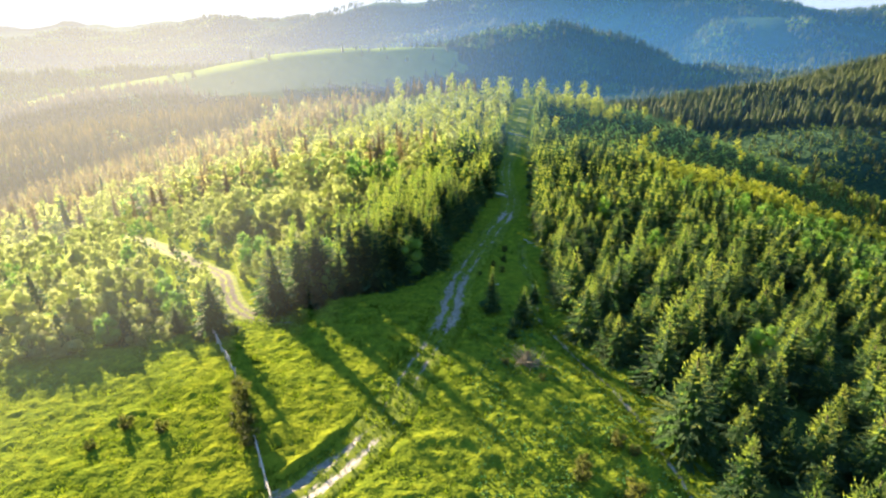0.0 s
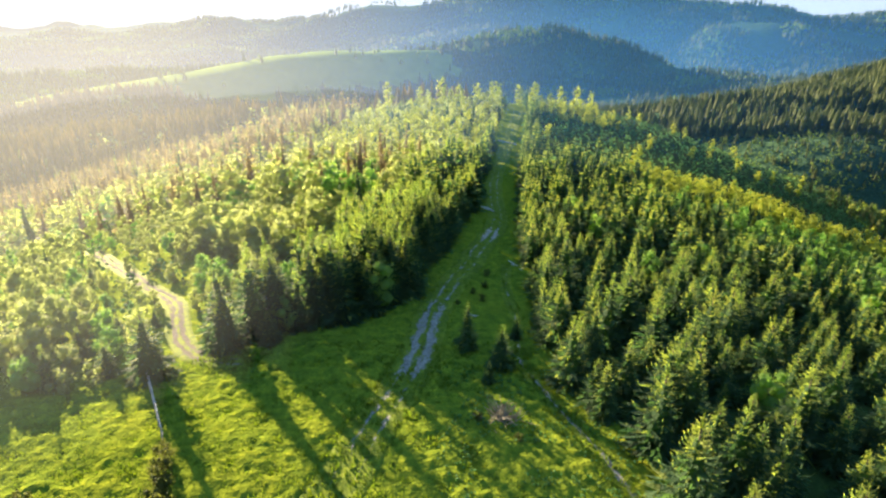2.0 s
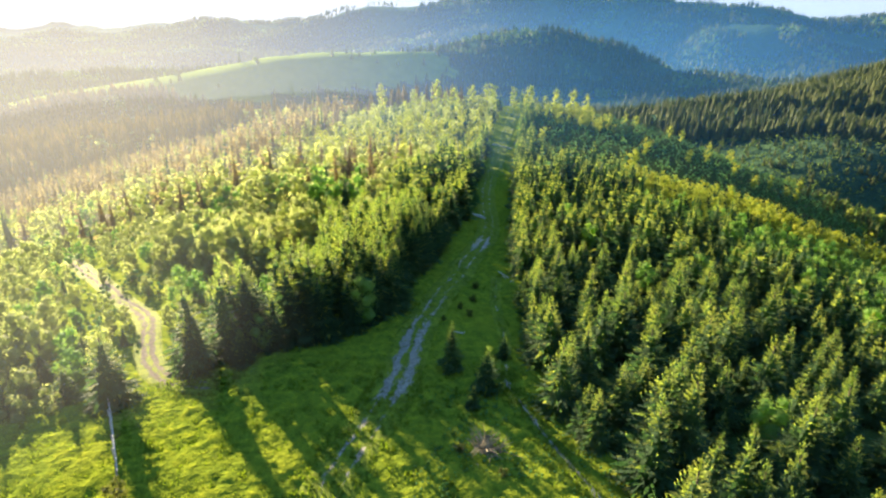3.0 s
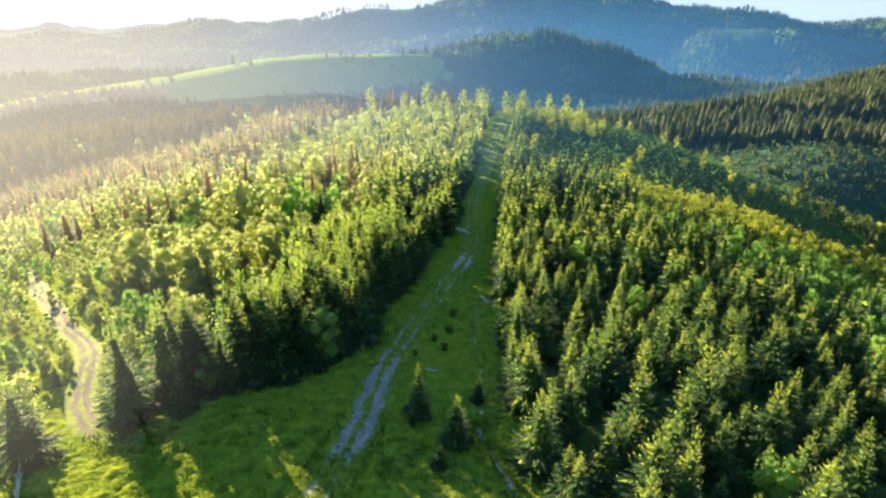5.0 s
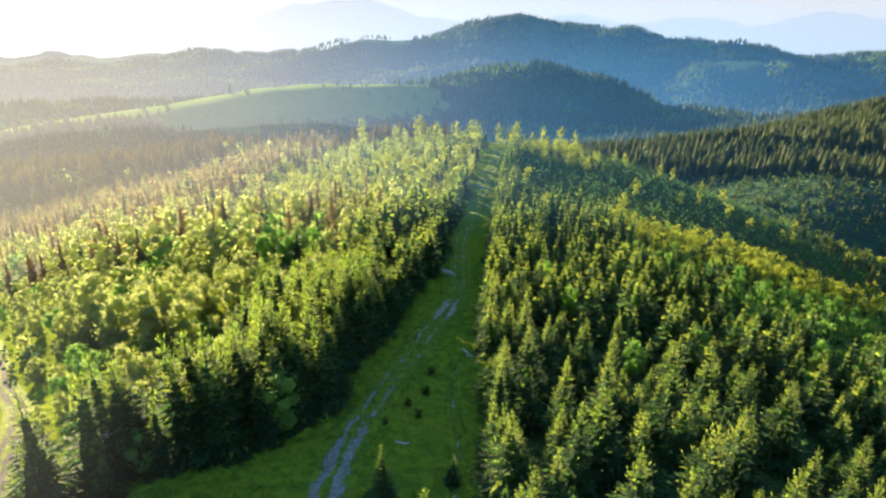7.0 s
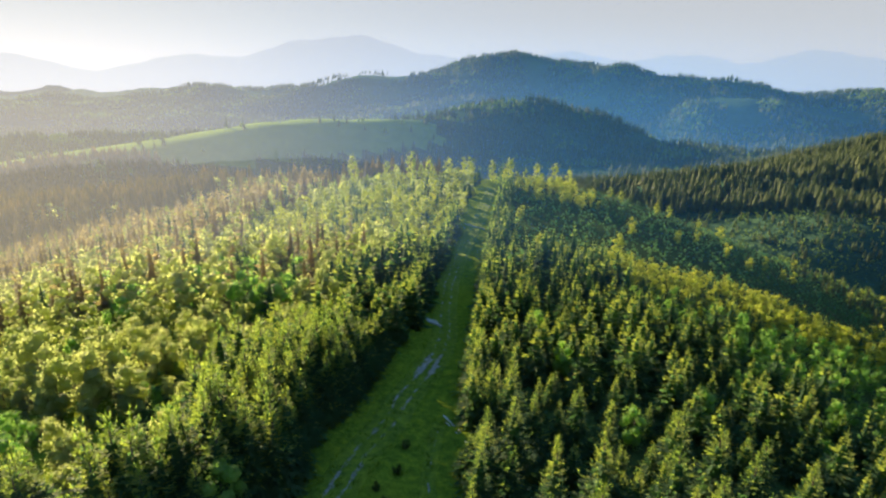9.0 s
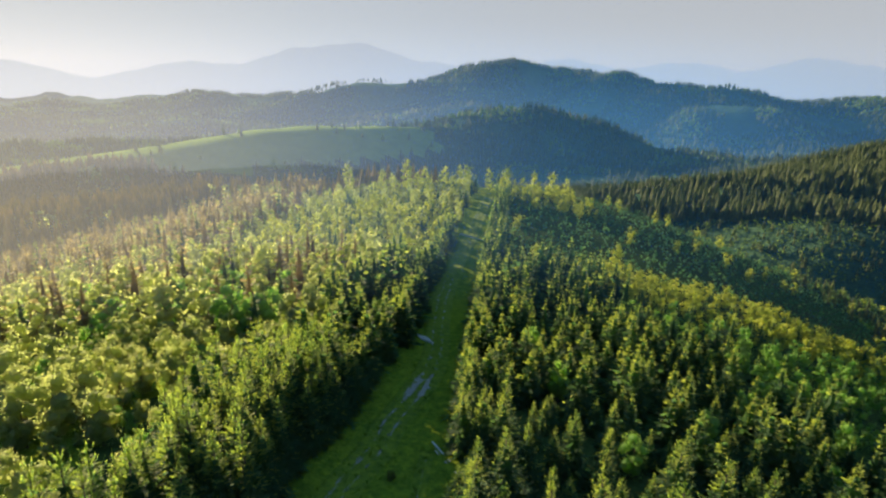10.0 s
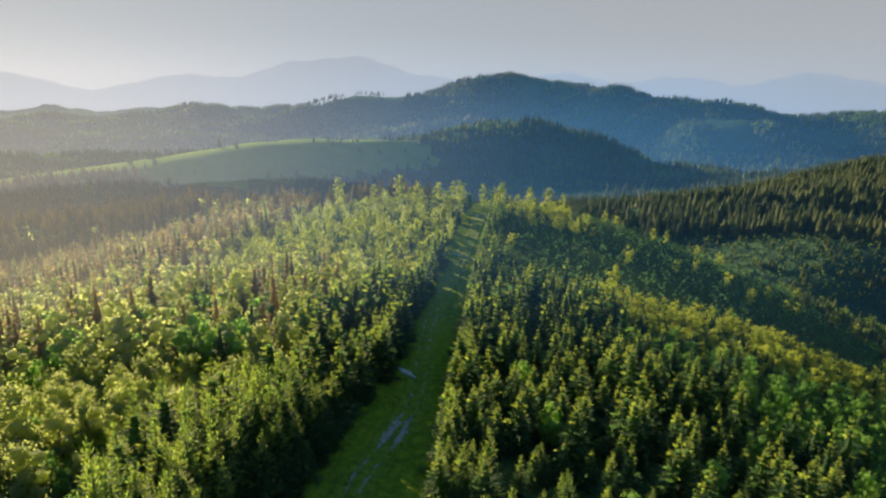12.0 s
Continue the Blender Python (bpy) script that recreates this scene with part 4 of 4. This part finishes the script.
def build_turf():
    g = 0.33
    xs, ys = np.arange(-66, 22, g), np.arange(23, 128, g)
    X, Y = np.meshgrid(xs, ys)
    keep = clear_of_trees(X, Y) & (X > -46 - 0.9 * (Y - 23))
    gap = np.full(X.shape, 9.0)
    for way, clear in ((TRACK, 2.0), (ROAD_LINE, 1.7), (PATH_LINE, 0.6)):
        for px, py in way[::2]:
            near = (np.abs(X - px) < 4) & (np.abs(Y - py) < 4)
            gap[near] = np.minimum(gap[near], np.hypot(X[near] - px, Y[near] - py) - clear)
    rise = np.zeros(X.shape)
    for j, i in zip(*np.nonzero(keep)):
        x, y = X[j, i], Y[j, i]
        n = 0.5 * noise.noise(Vector((x * 0.5, y * 0.5, 1.0))) + 0.5 * noise.noise(Vector((x * 1.1, y * 1.1, 2.0))) + 0.5 * noise.noise(Vector((x * 2.1, y * 2.1, 3.0)))
        rise[j, i] = 0.17 + 0.3 * n
    bank = np.zeros(X.shape)
    for way, high, wide in (([(-10.9, 32.6), (-8.8, 35.4), (-6.7, 38.8), (-5.2, 42.2), (-4.6, 44)], 0.8, 0.5), ([(-26.1, 38.6), (-25.6, 39.5), (-24.4, 40.0), (-23.0, 39.4), (-22.2, 38.3)], 0.22, 0.4), ([(-3.6, 35.6), (-1.4, 36.8), (0.8, 37.0), (2.6, 36.2), (3.8, 35.0)], 0.2, 0.6)):
        near = np.full(X.shape, 9.0)
        for px, py in line(way, 0.3):
            near = np.minimum(near, np.hypot(X - px, Y - py))
        bank = np.maximum(bank, high * np.exp(-(near / wide) ** 2))
    fade = np.clip(gap / 0.8, 0, 1) * np.clip((Y - 23) / 4, 0, 1)
    Z = height(X, Y) + np.where(gap < 0, -0.08, (np.maximum(rise, 0.0) + bank) * fade + 0.01)
    w = len(xs)
    quad = keep[:-1, :-1] & keep[1:, :-1] & keep[:-1, 1:] & keep[1:, 1:]
    jj, ii = np.nonzero(quad)
    a = jj * w + ii
    used, back = np.unique(np.stack([a, a + 1, a + w + 1, a + w], -1), return_inverse=True)
    V = np.stack([X.ravel(), Y.ravel(), Z.ravel()], -1)[used]
    me = put_mesh("meadow_turf", V, back.reshape(-1, 4), [GRASS], smooth=True)
    tagged(new("meadow_turf", me), "tussocky bright green meadow turf", "meadow", kind="structure")


build_turf()

# ---- grass and weeds of the meadow ----
def grass_tufts():
    r = np.random.default_rng(41)
    V, F = [], []
    n = 52000
    X, Y = r.uniform(-62, 22, n), np.concatenate([r.uniform(22, 62, n * 3 // 4), r.uniform(55, 125, n - n * 3 // 4)])
    Z = height(X, Y)
    L, R = np.interp(Y, EDGE_LY, EDGE_L), np.interp(Y, EDGE_Y, EDGE_R)
    tq = TRACK[::2]
    for x, y, z, el, er in zip(X, Y, Z, L, R):
        if x > er + 0.6 or (y > 57 and x < el - 0.8) or (y < 57 and x < -24 and y > 53 + (x + 24) * 0.2):
            continue
        lush = noise.noise(Vector((x * 0.45, y * 0.45, 1.0))) + 0.5 * noise.noise(Vector((x * 1.5, y * 1.5, 2.0)))
        gap = np.min(np.hypot(tq[:, 0] - x, tq[:, 1] - y))
        if gap < 1.5 and r.uniform() < 0.2 + 0.7 * track_wear(y):
            continue
        h = (0.2 + 0.12 * max(-0.4, lush)) * r.uniform(0.7, 1.3)
        n0 = len(V)
        for b in range(3):
            a = r.uniform(0, 6.283)
            c, s = math.cos(a), math.sin(a)
            w, o = 0.06 * r.uniform(0.7, 1.5), 0.12 * r.uniform(0.3, 1.4)
            z0 = z + 0.05
            V += [(x + o * c - w * s, y + o * s + w * c, z0), (x + o * c + w * s, y + o * s - w * c, z0), (x + (o + h * 0.7) * c, y + (o + h * 0.7) * s, z0 + h)]
            F.append((n0 + 3 * b, n0 + 3 * b + 1, n0 + 3 * b + 2))
    tagged(new("meadow_grass", put_mesh("meadow_grass", V, F, [GRASS_BLADES])), "lush tussocky meadow grass in low sun", "grass", kind="stuff")


grass_tufts()
wr = np.random.default_rng(71)
weeds = [(wr.uniform(2.5, 17.5), wr.uniform(29, 57), wr.uniform(0.14, 0.34), wr.uniform(0.8, 1.2)) for _ in range(900)]
weeds = [p for p in weeds if p[0] < np.interp(p[1], EDGE_Y, EDGE_R) and np.min(np.hypot(PATH_LINE[:, 0] - p[0], PATH_LINE[:, 1] - p[1])) > 0.9 and noise.noise(Vector((p[0] * 0.22, p[1] * 0.22, 7.0))) > -0.25]
scatter("low_weeds", SHRUB_SPARSE, weeds, [SHRUB], wr, "low dark green weeds in the grass beside the footpath", "weeds")

# ---- fence ----
def build_fence(ends, label):
    root = new("wooden_fence")
    (x0, y0), (x1, y1) = ends
    root.matrix_basis = pose(x0, y0, float(height(x0, y0)))
    n = max(2, round(math.hypot(x1 - x0, y1 - y0) / 2.2))
    r = np.random.default_rng(int(abs(x0) * 10))
    tops = []
    for i in range(n + 1):
        x, y = x0 + (x1 - x0) * i / n, y0 + (y1 - y0) * i / n
        z = float(height(x, y)) - float(height(x0, y0))
        v, f = trunk_shape(1.25, 0.07, 0.055, 7, (r.uniform(-0.08, 0.08), r.uniform(-0.08, 0.08)), 2)
        child("post", put_mesh("post", v + np.array([x - x0, y - y0, z]), f, [GREY_WOOD]), root)
        tops.append((x - x0, y - y0, z))
    for i in range(n):
        for hgt in (0.5, 0.98):
            if r.uniform() < 0.12:
                continue
            p, q = np.array(tops[i]) + [0.06, 0.06, hgt + r.uniform(-0.06, 0.06)], np.array(tops[i + 1]) + [0.06, 0.06, hgt + r.uniform(-0.06, 0.06)]
            v, f = limb_shape(tuple(p), tuple(q), 0.055, 0.045, 6)
            child("rail", put_mesh("rail", v, f, [GREY_WOOD]), root)
    return tagged(root, label, "fence", "wooden fences in the meadow")


build_fence([(-23.4, 53.6), (-18.1, 44.4)], "weathered grey wooden fence beside the spruce")
build_fence([(-13.8, 35.4), (-10.2, 27.6)], "weathered grey wooden fence beside the track")

# ---- logs, brushwood ----
def lay_log(name, p, q, r0, r1, label, group=""):
    p, q = (*p, float(height(*p)) + r0 * 0.9), (*q, float(height(*q)) + r1 * 0.9)
    v, f = trunk_shape((Vector(q) - Vector(p)).length, r0, r1, 10, (0.06, 0.03), 6)
    v = v.copy(); v[:, 2] = np.maximum(v[:, 2], 0)
    caps = np.array([(0, k + 1, k) for k in range(1, 9)] + [(60, 60 + k, 60 + k + 1) for k in range(1, 9)])
    m = (Vector(q) - Vector(p)).to_track_quat("Z", "Y").to_matrix()
    ob = new(name, put_mesh(name, v @ np.array(m).T, np.concatenate([f, caps]), [GREY_WOOD]))
    ob.matrix_basis = pose(*p)
    return tagged(ob, label, "log", group)


lay_log("felled_log", (13.1, 91.4), (15.9, 85.0), 0.13, 0.09, "pale debarked log lying by the spruces", "felled logs by the spruces")
lay_log("felled_log", (13.4, 89.6), (15.7, 84.6), 0.1, 0.07, "thin pale debarked log lying by the spruces", "felled logs by the spruces")
lay_log("fallen_log", (22.6, 209.6), (28.2, 205.4), 0.22, 0.14, "pale fallen trunk lying across the clearing")
for k in range(5):
    lay_log("cut_log", (10.9 + 0.42 * k, 125.2 - 0.36 * k), (11.7 + 0.42 * k, 122.6 - 0.36 * k), 0.15, 0.13, "pale cut log lying beside the track", "cut logs beside the track")


def fallen_branch():
    pieces = []
    P = [(6.2, 69.8), (6.9, 69.7), (7.6, 70.1), (8.0, 70.7), (8.25, 71.6)]
    z0 = float(height(*P[0]))
    for i, (a, b) in enumerate(zip(P, P[1:])):
        pieces.append(limb_shape((a[0] - 6.2, a[1] - 69.8, float(height(*a)) - z0 + 0.1), (b[0] - 6.2, b[1] - 69.8, float(height(*b)) - z0 + 0.1), 0.09 - 0.015 * i, 0.075 - 0.015 * i, 6))
    v, f = joined(pieces)
    ob = new("fallen_branch", put_mesh("fallen_branch", v, f, [GREY_WOOD]))
    ob.matrix_basis = pose(6.2, 69.8, z0)
    tagged(ob, "curved grey fallen branch lying in the grass", "branch")


fallen_branch()


def brush_pile():
    r = np.random.default_rng(51)
    root = new("brush_pile")
    root.matrix_basis = pose(7.8, 48.3, float(height(7.8, 48.3)))
    v, f = trunk_shape(1.5, 0.32, 0.2, 9, (0.1, 0.05), 3)
    child("stump", put_mesh("stump", v, f, [DEAD_WOOD]), root, "brown upright stump")
    sticks = [limb_shape((0, 0, 0), (r.uniform(1.2, 2.0), r.uniform(-0.3, 0.3), r.uniform(0.2, 0.6)), 0.05, 0.012, 5) for _ in range(5)]
    shapes = [put_mesh("branch", v, f, [DEAD_WOOD]) for v, f in sticks]
    for k in range(70):
        a = r.uniform(0, 6.283)
        ob = child("branch", shapes[k % 5], root)
        rad = r.uniform(0, 1.3)
        ob.matrix_basis = pose(1.2 * rad * math.cos(a), 0.75 * rad * math.sin(a), max(0.0, 0.75 - 0.5 * rad) * r.uniform(0.2, 1.0), 0, r.uniform(-45, 8), r.uniform(0, 360))
    tagged(root, "heap of brown dead branches round a stump", "brush pile")


brush_pile()
